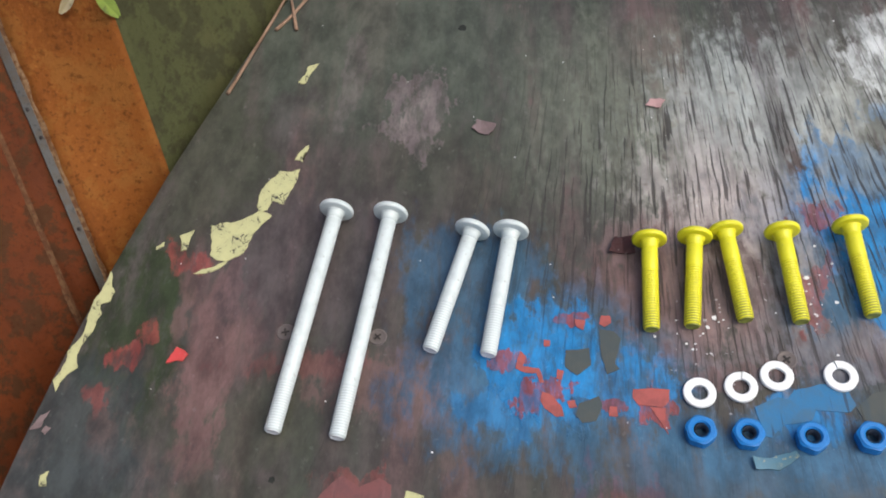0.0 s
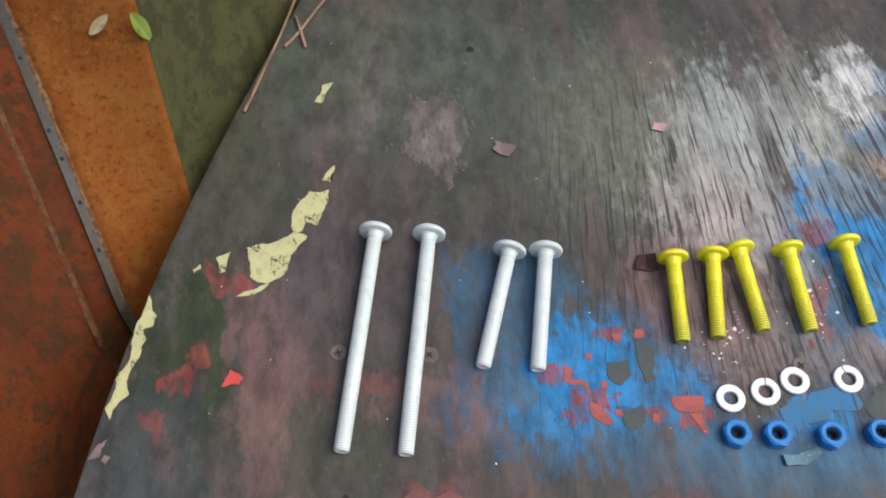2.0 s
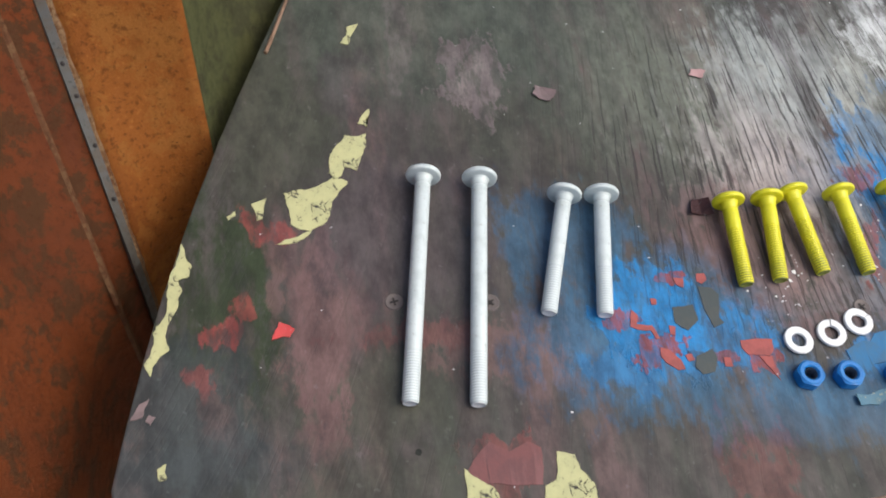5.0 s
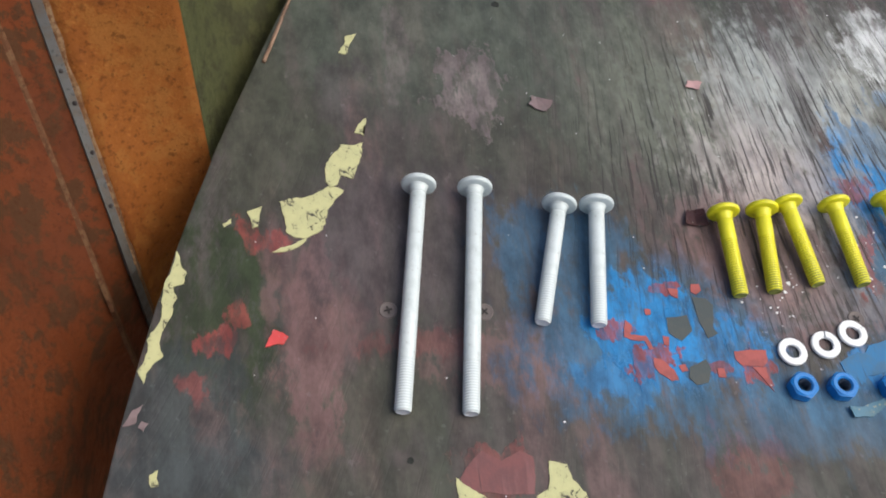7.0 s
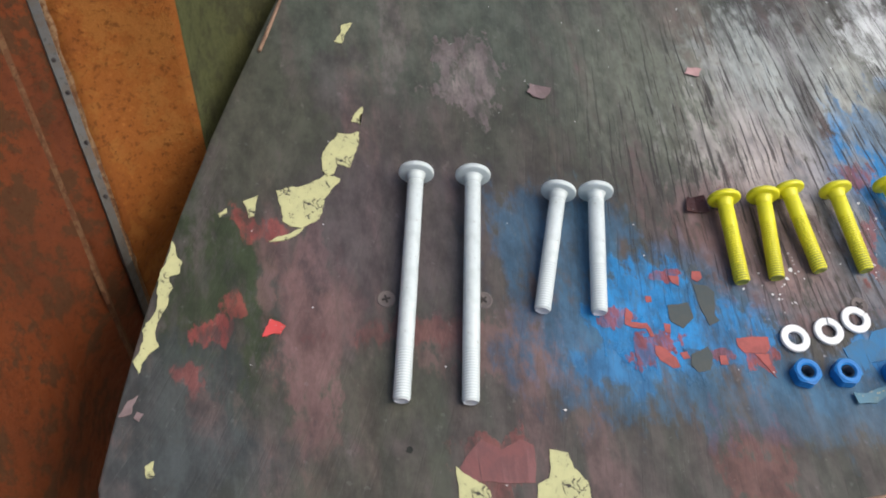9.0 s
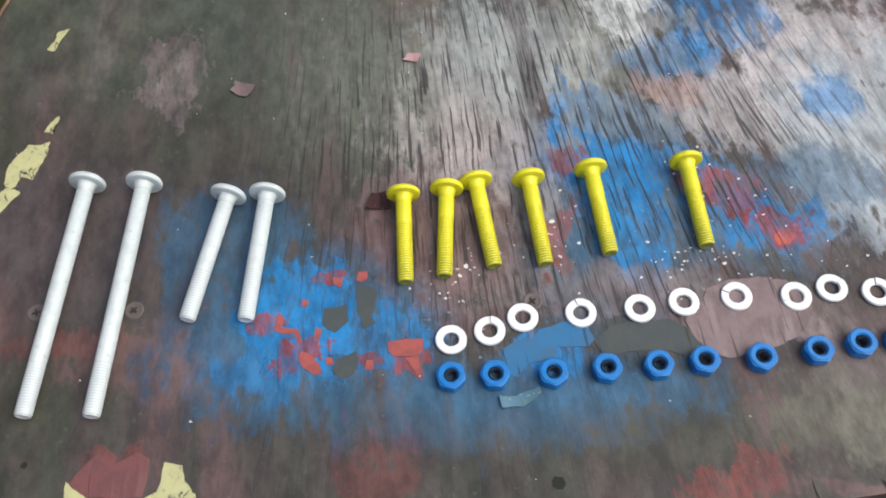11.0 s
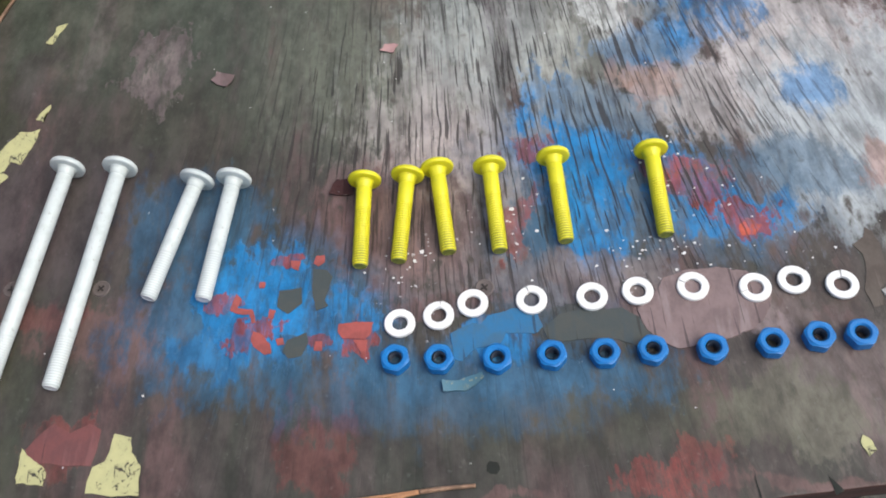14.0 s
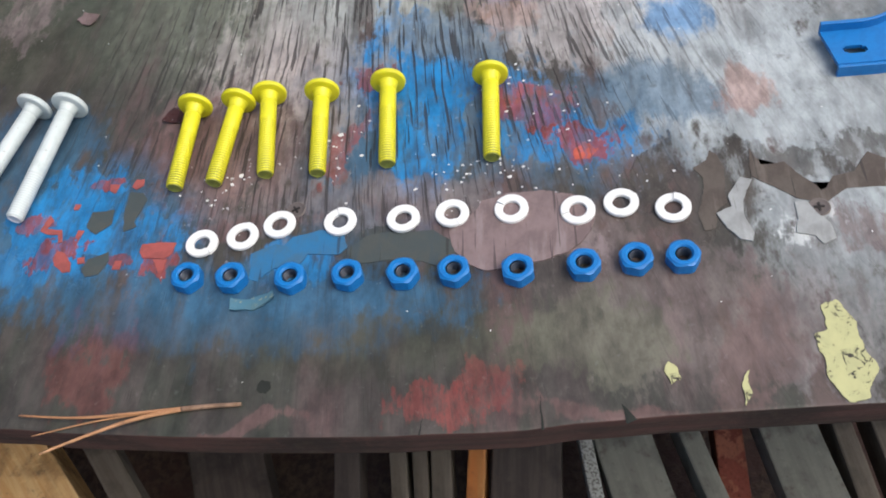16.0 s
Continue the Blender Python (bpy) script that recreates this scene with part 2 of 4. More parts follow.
    patch(-0.0889, 0.1753, 0.019, 0.015, -9, RED, .4, .2, .5)
    patch(-0.1111, 0.2455, 0.033, 0.007, -6, RED, .2, .4, .8)
    patch(-0.1410, 0.4113, 0.014, 0.025, -2, MAUVE, .4, .4, .6)
    patch(-0.1816, 0.3128, 0.012, 0.005, -0, RED, .6, .3, .7)
    patch(-0.1999, 0.3181, 0.005, 0.009, 1, RED, .6, .3, .8)
    patch(-0.225, 0.180, 0.045, 0.030, 0, DKGREY, .7, .5, .4)
    patch(-0.150, 0.165, 0.055, 0.022, -3, OLIVE, .55, .5, .4)
    c = state["c"]
    # the coats are worn through in streaks along the grain
    c = w.mix(w.ramp(streak, 0.54, 0.7, 0, 0.5), c, (0.055, 0.045, 0.038))
    tone = w.node("ShaderNodeHueSaturation")
    w.put(w.ramp(torn, 0.3, 0.7, 0.62, 1.42), tone.inputs["Value"])
    w.put(c, tone.inputs["Color"])
    c = tone.outputs["Color"]
    # weathered part: open cracks along the grain
    def zone(x, y, rx, ry, turn, a, b):
        mp = w.node("ShaderNodeMapping", vector_type="TEXTURE")
        w.put(moved.outputs[0], mp.inputs[0])
        mp.inputs["Location"].default_value, mp.inputs["Rotation"].default_value = (x, y, 0), (0, 0, radians(turn))
        mp.inputs["Scale"].default_value = (rx, ry, 1)
        d = w.node("ShaderNodeVectorMath", operation="LENGTH")
        w.put(mp.outputs[0], d.inputs[0])
        return w.ramp(d.outputs["Value"], a, b)

    worn = zone(0.155, 0.345, 0.185, 0.15, 0, 1.15, 0.55)
    sway = w.node("ShaderNodeVectorMath", operation="MULTIPLY_ADD")
    w.put(coarse_c, sway.inputs[0])
    sway.inputs[1].default_value = (0.003, 0, 0)
    # the grain fans out across the board
    sep = w.node("ShaderNodeSeparateXYZ")
    w.put(w.pos, sep.inputs[0])
    fan = w.math("MULTIPLY_ADD", sep.outputs[0], -1.35)
    fan.node.inputs[2].default_value = 0.1675
    bent = w.math("SUBTRACT", sep.outputs[0], w.math("MULTIPLY", fan, w.math("SUBTRACT", sep.outputs[1], 0.33)))
    along = w.node("ShaderNodeCombineXYZ")
    w.put(bent, along.inputs[0]), w.put(sep.outputs[1], along.inputs[1])
    w.put(along.outputs[0], sway.inputs[2])
    crack_n, _ = w.noise(430, 2, 0.5, (1, 0.045, 1), 0, sway.outputs[0])
    thin_n, _ = w.noise(760, 2, 0.5, (1, 0.035, 1), 0, sway.outputs[0])
    crack = w.math("MULTIPLY", w.math("MAXIMUM", w.ramp(crack_n, 0.41, 0.375), w.ramp(thin_n, 0.40, 0.36, 0, 0.7)), w.math("ADD", w.math("MULTIPLY", worn, 0.72), 0.08))
    c = w.mix(w.math("MULTIPLY", w.ramp(grain, 0.5, 0.33, 0, 0.28), w.math("ADD", worn, 0.2)), c, (0.05, 0.045, 0.036))
    c = w.mix(crack, c, (0.03, 0.026, 0.023))
    # blots, grime, tiny pale specks
    blot, _ = w.noise(85, 5, 0.7)
    c = w.mix(w.ramp(blot, 0.56, 0.72, 0, 0.45), c, (0.055, 0.05, 0.042))
    light, _ = w.noise(120, 5, 0.75, (1, 0.5, 1), GRAIN_TURN)
    c = w.mix(w.ramp(light, 0.6, 0.75, 0, 0.22), c, (0.25, 0.23, 0.21))
    specks = zone(0.16, 0.25, 0.13, 0.05, 0, 1.3, 0.3)
    vor = w.node("ShaderNodeTexNoise")
    w.put(w.pos, vor.inputs["Vector"])
    vor.inputs["Scale"].default_value, vor.inputs["Detail"].default_value = 260, 4
    sp = w.math("MULTIPLY", w.ramp(vor.outputs["Fac"], 0.67, 0.7), w.math("ADD", w.math("MULTIPLY", w.math("MULTIPLY", specks, w.ramp(coarse, 0.42, 0.58)), 0.6), 0.03))
    c = w.mix(sp, c, (0.72, 0.72, 0.72))
    w.color(c)
    w.rough(w.ramp(blot, 0.35, 0.7, 0.4, 0.62))
    w.out.inputs["Specular IOR Level"].default_value = 0.24
    h = w.math("SUBTRACT", state["h"], w.math("MULTIPLY", crack, 1.6))
    h = w.math("ADD", h, w.math("MULTIPLY", blot, 0.3))
    w.bump(h, 0.7, 0.0006)
    return m


def painted(name, color, dirt, rough=0.45, chip=(0.25, 0.24, 0.22), lo=0.66, hi=0.72, bump=0.25):
    """Brushed or sprayed paint with small chips and smudges."""
    m = mat(name, color, rough)
    w = Web(m)
    big, _ = w.noise(160, 4, 0.6)
    small, _ = w.noise(520, 3, 0.6)
    c = w.mix(w.ramp(big, 0.4, 0.7, 0, 0.6), color, dirt)
    c = w.mix(w.ramp(small, lo, hi, 0, 0.75), c, chip)
    w.color(c)
    w.rough(w.ramp(big, 0.3, 0.7, rough - 0.1, rough + 0.15))
    w.bump(small, bump, 0.0003)
    return m


def thread_paint(name, color, groove, depth, shade_from=0.0):
    """Paint with small chips on a screw thread, its grooves' shade put into the colour."""
    m = mat(name, color, 0.45)
    w = Web(m)
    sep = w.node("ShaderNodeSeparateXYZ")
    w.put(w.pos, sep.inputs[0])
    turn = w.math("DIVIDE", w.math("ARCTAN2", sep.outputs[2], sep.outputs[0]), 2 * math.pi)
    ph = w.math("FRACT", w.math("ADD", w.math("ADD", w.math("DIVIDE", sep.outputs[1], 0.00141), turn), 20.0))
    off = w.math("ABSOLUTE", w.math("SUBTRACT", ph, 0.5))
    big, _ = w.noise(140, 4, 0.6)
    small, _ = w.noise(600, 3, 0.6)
    # groove shade painted as dark rings, patchy, stronger towards the bolt's end
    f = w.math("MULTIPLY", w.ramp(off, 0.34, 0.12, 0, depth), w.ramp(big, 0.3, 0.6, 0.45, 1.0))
    f = w.math("MULTIPLY", f, w.ramp(sep.outputs[1], shade_from, shade_from + 0.02, 0.25, 1.0))
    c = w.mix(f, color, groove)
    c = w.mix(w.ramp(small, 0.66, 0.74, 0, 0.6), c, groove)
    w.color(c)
    return m


def cream_material():
    m = mat("old_cream_paint", (0.6, 0.57, 0.34), 0.7, spec=0.3)
    w = Web(m)
    n, _ = w.noise(90, 6, 0.65)
    f, _ = w.noise(300, 5, 0.7)
    v = w.node("ShaderNodeTexVoronoi", feature="DISTANCE_TO_EDGE")
    v.inputs["Scale"].default_value = 130
    shaken = w.node("ShaderNodeVectorMath", operation="MULTIPLY_ADD")
    _, nc = w.noise(160, 3)
    w.put(nc, shaken.inputs[0])
    shaken.inputs[1].default_value = (0.012, 0.012, 0)
    w.put(w.pos, shaken.inputs[2])
    w.put(shaken.outputs[0], v.inputs["Vector"])
    line = w.math("MULTIPLY", w.ramp(v.outputs["Distance"], 0.05, 0.015), w.ramp(n, 0.49, 0.58))
    c = w.mix(w.ramp(n, 0.35, 0.65), (0.45, 0.44, 0.215), (0.38, 0.375, 0.19))
    c = w.mix(w.math("MAXIMUM", line, w.ramp(f, 0.61, 0.65)), c, (0.05, 0.045, 0.035))
    w.color(c)
    w.bump(w.math("SUBTRACT", n, line), 0.6, 0.0006)
    return m


def rust_material(name, a, b, c, scale=1.0):
    m = mat(name, a, 0.75, spec=0.12)
    w = Web(m)
    big, _ = w.noise(9 * scale, 6, 0.65, (1, 1, 0.4))
    mid, _ = w.noise(42 * scale, 8, 0.72)
    drip, _ = w.noise(70, 5, 0.6, (1, 1, 0.08))
    fine, _ = w.noise(260, 6, 0.75)
    pit, _ = w.noise(620, 2, 0.5)
    col = w.mix(w.ramp(big, 0.35, 0.65), a, b)
    col = w.mix(w.ramp(mid, 0.48, 0.56, 0, 0.95), col, c)
    col = w.mix(w.ramp(drip, 0.52, 0.68, 0, 0.22), col, tuple(0.45 * v for v in a))
    col = w.mix(w.ramp(fine, 0.52, 0.66, 0, 0.6), col, tuple(0.35 * v for v in b))
    col = w.mix(w.ramp(fine, 0.42, 0.3, 0, 0.55), col, tuple(min(1, 1.5 * v) for v in c))
    col = w.mix(w.ramp(pit, 0.7, 0.76, 0, 0.8), col, (0.02, 0.012, 0.008))
    w.color(col)
    w.rough(w.ramp(mid, 0.3, 0.7, 0.55, 0.9))
    w.bump(w.math("ADD", fine, w.math("MULTIPLY", mid, 1.5)), 0.8, 0.0012)
    return m


def wood_material(name, a, b, along="x", rough=0.75):
    m = mat(name, a, rough)
    w = Web(m)
    st = {"x": (0.06, 1, 1), "y": (1, 0.06, 1), "z": (1, 1, 0.06)}[along]
    g, _ = w.noise(160, 5, 0.6, st)
    s, _ = w.noise(26, 4, 0.6)
    c = w.mix(w.ramp(g, 0.35, 0.65), a, b)
    c = w.mix(w.ramp(s, 0.46, 0.68, 0, 0.75), c, tuple(0.35 * v for v in a))
    q, _ = w.noise(90, 6, 0.7)
    c = w.mix(w.ramp(q, 0.54, 0.66, 0, 0.5), c, (0.05, 0.035, 0.022))
    c = w.mix(w.ramp(q, 0.44, 0.34, 0, 0.35), c, tuple(min(1.0, 1.5 * v) for v in b))
    w.color(c)
    w.bump(w.math("ADD", g, q), 0.6, 0.001)
    return m


M_BOARD = board_material()
M_EDGE = wood_material("dark_board_edge", (0.03, 0.018, 0.013), (0.062, 0.028, 0.022), "x", 0.9)
M_WHITE = painted("white_bolt_paint", (0.50, 0.55, 0.53), (0.40, 0.45, 0.43), 0.45, (0.3, 0.29, 0.26), 0.64, 0.72)
M_WASHER = painted("white_washer_paint", (0.72, 0.72, 0.69), (0.64, 0.64, 0.6), 0.5, (0.6, 0.58, 0.55), 0.72, 0.8)
M_YELLOW = painted("yellow_bolt_paint", (0.64, 0.59, 0.014), (0.57, 0.54, 0.016), 0.42, (0.36, 0.37, 0.06), 0.66, 0.76)
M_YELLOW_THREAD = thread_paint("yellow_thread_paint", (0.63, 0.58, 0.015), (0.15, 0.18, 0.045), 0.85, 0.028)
M_WHITE_THREAD = thread_paint("white_thread_paint", (0.49, 0.54, 0.52), (0.36, 0.39, 0.38), 0.45)
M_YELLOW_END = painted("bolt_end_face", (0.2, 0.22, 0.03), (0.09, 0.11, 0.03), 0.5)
M_WHITE_END = painted("white_bolt_end_face", (0.55, 0.56, 0.57), (0.4, 0.41, 0.41), 0.5)
M_BLUE = painted("blue_nut_paint", (0.003, 0.15, 0.42), (0.003, 0.11, 0.33), 0.4, (0.05, 0.22, 0.5), 0.7, 0.8)
M_THREAD = mat("dark_steel_thread", (0.05, 0.065, 0.09), 0.4, 0.4)
M_CREAM = cream_material()
M_ZINC = mat("tarnished_screw", (0.12, 0.1, 0.09), 0.6, 0.4)


# ---- mesh helpers ----
def link(name, bm, material, smooth=False):
    me = bpy.data.meshes.new(name)
    bm.normal_update()
    bm.to_mesh(me)
    bm.free()
    for ma in material if isinstance(material, (list, tuple)) else (material,):
        me.materials.append(ma)
    if smooth:
        for p in me.polygons:
            p.use_smooth = True
    return new(name, me)


def part(name, bm, material, parent, label="", smooth=False):
    ob = link(name, bm, material, smooth)
    ob.parent = parent
    if label:
        tagged(ob, label)
    return ob


def revolve(profile, n=40, axis_y=True):
    """A solid of revolution about its own y axis (or z) from (radius, along) pairs."""
    bm = bmesh.new()
    rings = []
    for r, a in profile:
        ring = []
        for i in range(n):
            t = 2 * math.pi * i / n
            p = (r * math.cos(t), a, r * math.sin(t)) if axis_y else (r * math.cos(t), r * math.sin(t), a)
            ring.append(bm.verts.new(p))
        rings.append(ring)
    for q, s in zip(rings, rings[1:]):
        for i in range(n):
            bm.faces.new((q[i], q[(i + 1) % n], s[(i + 1) % n], s[i]))
    bm.faces.new(rings[0])
    bm.faces.new(rings[-1])
    bmesh.ops.recalc_face_normals(bm, faces=bm.faces)
    return bm


def box(x0, x1, y0, y1, z0, z1, bevel=0.0, seg=2):
    bm = bmesh.new()
    bmesh.ops.create_cube(bm, size=1, matrix=Matrix.Translation(((x0 + x1) / 2, (y0 + y1) / 2, (z0 + z1) / 2)) @ Matrix.Diagonal((x1 - x0, y1 - y0, z1 - z0, 1)))
    if bevel:
        bmesh.ops.bevel(bm, geom=bm.edges[:], offset=bevel, segments=seg, profile=0.6, affect="EDGES")
    return bm


def prism(outline, z0, z1, bevel=0.0):
    """An upright slab over an outline."""
    bm = bmesh.new()
    low = [bm.verts.new((x, y, z0)) for x, y in outline]
    top = [bm.verts.new((x, y, z1)) for x, y in outline]
    n = len(outline)
    bm.faces.new(top)
    bm.faces.new(low[::-1])
    for i in range(n):
        bm.faces.new((low[i], low[(i + 1) % n], top[(i + 1) % n], top[i]))
    bmesh.ops.recalc_face_normals(bm, faces=bm.faces)
    if bevel:
        edges = [e for e in bm.edges if abs(e.verts[0].co.z - z1) < 1e-6 and abs(e.verts[1].co.z - z1) < 1e-6]
        bmesh.ops.bevel(bm, geom=edges, offset=bevel, segments=2, profile=0.6, affect="EDGES")
    return bm


# ---- the ground and the board ----
def ground():
    m = mat("dark_litter_soil", (0.05, 0.035, 0.025), 0.9)
    w = Web(m)
    a, _ = w.noise(18, 6, 0.7)
    b, _ = w.noise(140, 4, 0.7)
    w.color(w.mix(w.ramp(a, 0.4, 0.65), w.mix(w.ramp(b, 0.4, 0.6), (0.03, 0.018, 0.013), (0.07, 0.045, 0.03)), (0.045, 0.02, 0.015)))
    w.bump(b, 0.8, 0.004)
    bm = bmesh.new()
    bmesh.ops.create_grid(bm, x_segments=60, y_segments=60, size=60)
    for v in bm.verts:
        v.co.z = -0.42 + 0.01 * noise.noise(v.co * 3)
    tagged(link("ground", bm, m), "dark bare soil with leaf litter under the board", "ground", kind="structure")


def left_edge(y):
    t = min(y, 0.5) - 0.30
    return -0.2377 + 0.283 * t + 0.43 * t * t - 0.293 * t ** 3 + 0.42 * max(0.0, y - 0.5)


def front_edge(x):
    bow = max(-0.067, min(x, 0.225)) - 0.225
    return 0.1214 + 0.28 * bow * bow + 0.14 * max(0.0, -0.067 - x) + 0.0032 * (1 - math.exp(-max(0.0, x - 0.225) / 0.03))


BOARD_T = 0.016


def board():
    rng = random.Random(3)
    pts = []
    for i in range(60):
        x = -0.2585 + 1.0585 * i / 59
        pts.append((x, front_edge(x) + 0.0007 * noise.noise(Vector((x * 60, 0, 0)))))
    pts += [(0.8, 0.5), (0.8, 0.98)]
    ys = [0.98 - i * (0.98 - 0.185) / 50 for i in range(51)]
    pts += [(left_edge(y) + 0.0008 * noise.noise(Vector((0, y * 70, 3))), y) for y in ys]
    pts.append((-0.2628, 0.1765))
    bm = prism(pts, -BOARD_T, 0.0, 0.0012)
    bm.normal_update()
    for f in bm.faces:
        f.material_index = 0 if f.normal.z > 0.5 else 1
    ob = link("table_board", bm, (M_BOARD, M_EDGE))
    tagged(ob, "weathered plywood board with flaking blue, red and cream paint", "table top")
    return ob


ground()
BOARD = board()

# ---- rusty steel wall beside the board ----
M_RUST_DARK = rust_material("dark_red_rust", (0.084, 0.023, 0.008), (0.120, 0.030, 0.008), (0.058, 0.026, 0.011), 1.5)
M_RUST_ORANGE = rust_material("orange_rust", (0.20, 0.066, 0.012), (0.14, 0.040, 0.008), (0.22, 0.085, 0.018))
M_GREEN_STEEL = rust_material("mossy_green_painted_steel", (0.062, 0.066, 0.026), (0.075, 0.07, 0.028), (0.045, 0.045, 0.021))
M_SEAM = painted("grey_steel_strip", (0.06, 0.058, 0.05), (0.07, 0.045, 0.025), 0.55, (0.02, 0.018, 0.015), 0.58, 0.66)

M_CREST = rust_material("tan_rust", (0.11, 0.05, 0.022), (0.085, 0.034, 0.015), (0.14, 0.075, 0.036), 3)
M_LIP = rust_material("pale_rust_crust", (0.15, 0.08, 0.035), (0.11, 0.045, 0.018), (0.2, 0.125, 0.065), 6)


def lean(x, y, z):
    """The wall flares outwards above the board and drops straight below it."""
    k = min(1.0, max(0.0, (y - 0.353) / 0.044))
    h = max(z - 0.42, -0.05)
    return x + (-0.35 + 0.267 * k) * h, y + (0.94 - 0.46 * k) * h, z


def sheet(name, plan, z0, z1, material, parent, label, thick=0.003):
    """A folded upright steel sheet over a plan line at the board's height."""
    bm = bmesh.new()
    cols = []
    rows = [z0 + (z1 - z0) * j / 24 for j in range(25)]
    for i, (x, y) in enumerate(plan):
        a, b = plan[max(0, i - 1)], plan[min(len(plan) - 1, i + 1)]
        d = Vector((b[0] - a[0], b[1] - a[1], 0)).normalized()
        nrm = Vector((-d.y, d.x, 0)) * thick
        dent = [0.0009 * noise.noise(Vector((x * 25, y * 25, z * 14))) for z in rows]
        cols.append([[bm.verts.new(Vector(lean(x, y, z)) + k * nrm + nrm.normalized() * q) for z, q in zip(rows, dent)] for k in (0, 1)])
    for p, q in zip(cols, cols[1:]):
        for j in range(24):
            bm.faces.new((p[0][j], q[0][j], q[0][j + 1], p[0][j + 1]))
            bm.faces.new((p[1][j + 1], q[1][j + 1], q[1][j], p[1][j]))
        bm.faces.new((p[0][24], q[0][24], q[1][24], p[1][24]))
        bm.faces.new((p[1][0], q[1][0], q[0][0], p[0][0]))
    for e in (cols[0], cols[-1]):
        for j in range(24):
            bm.faces.new((e[0][j], e[0][j + 1], e[1][j + 1], e[1][j]))
    bmesh.ops.recalc_face_normals(bm, faces=bm.faces)
    return part(name, bm, material, parent, label, True)


def upright(profile, z1, steps, wave, seed):
    """A strip with a small profile (offsets in plan) that follows the wall's lean."""
    bm = bmesh.new()
    rows = []
    for k in range(steps):
        z = z1 * k / (steps - 1)
        g = 1 + wave * noise.noise(Vector((seed, 3, z * 90)))
        rows.append([bm.verts.new(lean(*c, z)) for c in [(profile[0][0] + g * dx, profile[0][1] + g * dy) for dx, dy in profile[1:]]])
    n = len(rows[0])
    for a, b in zip(rows, rows[1:]):
        for i in range(n):
            bm.faces.new((a[i], a[(i + 1) % n], b[(i + 1) % n], b[i]))
    bm.faces.new(rows[0]), bm.faces.new(rows[-1])
    bmesh.ops.recalc_face_normals(bm, faces=bm.faces)
    return bm


def rusty_wall():
    wall = tagged(new("rusty_steel_wall"), "corroded folded steel sheet wall, orange rust and green paint", "metal wall")
    wall.location = (0, 0, -0.42)
    z0, z1 = 0.0, 0.62
    curve = [(-0.2752 + 0.0545 * s, 0.3748 + 0.0222 * s + 0.006 * math.sin(math.pi * s)) for s in [i / 10 for i in range(11)]]
    sheet("orange_panel", curve, z0, z1, M_RUST_ORANGE, wall, "bright orange rusted panel")
    sheet("green_panel", [(-0.2204, 0.3972), (-0.2185, 0.404), (-0.213, 0.425), (-0.195, 0.47), (-0.158, 0.56), (-0.06, 0.8), (0.015, 1.0)], z0, z1, M_GREEN_STEEL, wall, "green mossy panel")
    left = [(-0.325, -0.25), (-0.324, 0.1), (-0.318, 0.25), (-0.309, 0.32), (-0.2990, 0.3478), (-0.2940, 0.3512), (-0.2922, 0.3550), (-0.2938, 0.3590), (-0.2880, 0.3645), (-0.2806, 0.3700)]
    sheet("rust_panel", left, z0, z1, M_RUST_DARK, wall, "dark red rusted panel with a pressed rib")
    part("seam_strip", upright([(-0.2782, 0.3718), (-0.0030, -0.0012), (-0.0012, -0.0036), (0.0026, -0.0006), (0.0016, 0.0022)], z1, 60, 0.06, 1.0), M_SEAM, wall, "grey steel seam strip")
    part("rust_lip", upright([(-0.2757, 0.3728), (-0.0009, 0.0012), (-0.0006, -0.0012), (0.0011, -0.0006), (0.0015, 0.0018)], z1, 200, 0.7, 4.0), M_LIP, wall, "pale crusted rust lip")
    part("rib_crest", upright([(-0.2926, 0.3545), (-0.0012, -0.0020), (0.0010, -0.0016), (0.0016, 0.0010), (-0.0004, 0.0022)], z1, 90, 0.25, 8.0), M_CREST, wall, "lighter tan crest of the pressed rib")
    rng = random.Random(5)
    dark = mat("dark_rivet", (0.02, 0.015, 0.012), 0.7)
    for i in range(9):
        z = 0.40 + 0.022 * i + rng.uniform(-0.006, 0.006)
        b = revolve([(0.0001, 0), (0.0013, 0.0), (0.0010, 0.0004), (0.0001, 0.0007)], 10)
        o = part("rivet", b, dark, wall)
        x, y, z = lean(-0.2775 + rng.uniform(-0.0012, 0.0012), 0.3690, z)
        o.matrix_local = pose(x, y, z, 140, 0, 0)


rusty_wall()


# ---- bolts ----
def thread_mesh(r, y0, y1, pitch=0.00141, depth=0.0007, n=24):
    bm = bmesh.new()
    steps = int((y1 - y0) / pitch * 5)
    rings = []
    for k in range(steps + 1):
        y = y0 + (y1 - y0) * k / steps
        ring = []
        for i in range(n):
            t = 2 * math.pi * i / n
            ph = (y / pitch + i / n) % 1.0
            tri = abs(2 * ph - 1)
            taper = min(1.0, (y1 - y) / 0.0012) if k > steps - 6 else 1.0
            rr = (r - depth * (1 - min(1, 1.6 * tri))) * (0.86 + 0.14 * taper)
            ring.append(bm.verts.new((rr * math.cos(t), y, rr * math.sin(t))))
        rings.append(ring)
    for q, s in zip(rings, rings[1:]):
        for i in range(n):
            bm.faces.new((q[i], s[i], s[(i + 1) % n], q[(i + 1) % n]))
    bmesh.ops.recalc_face_normals(bm, faces=bm.faces)
    return bm


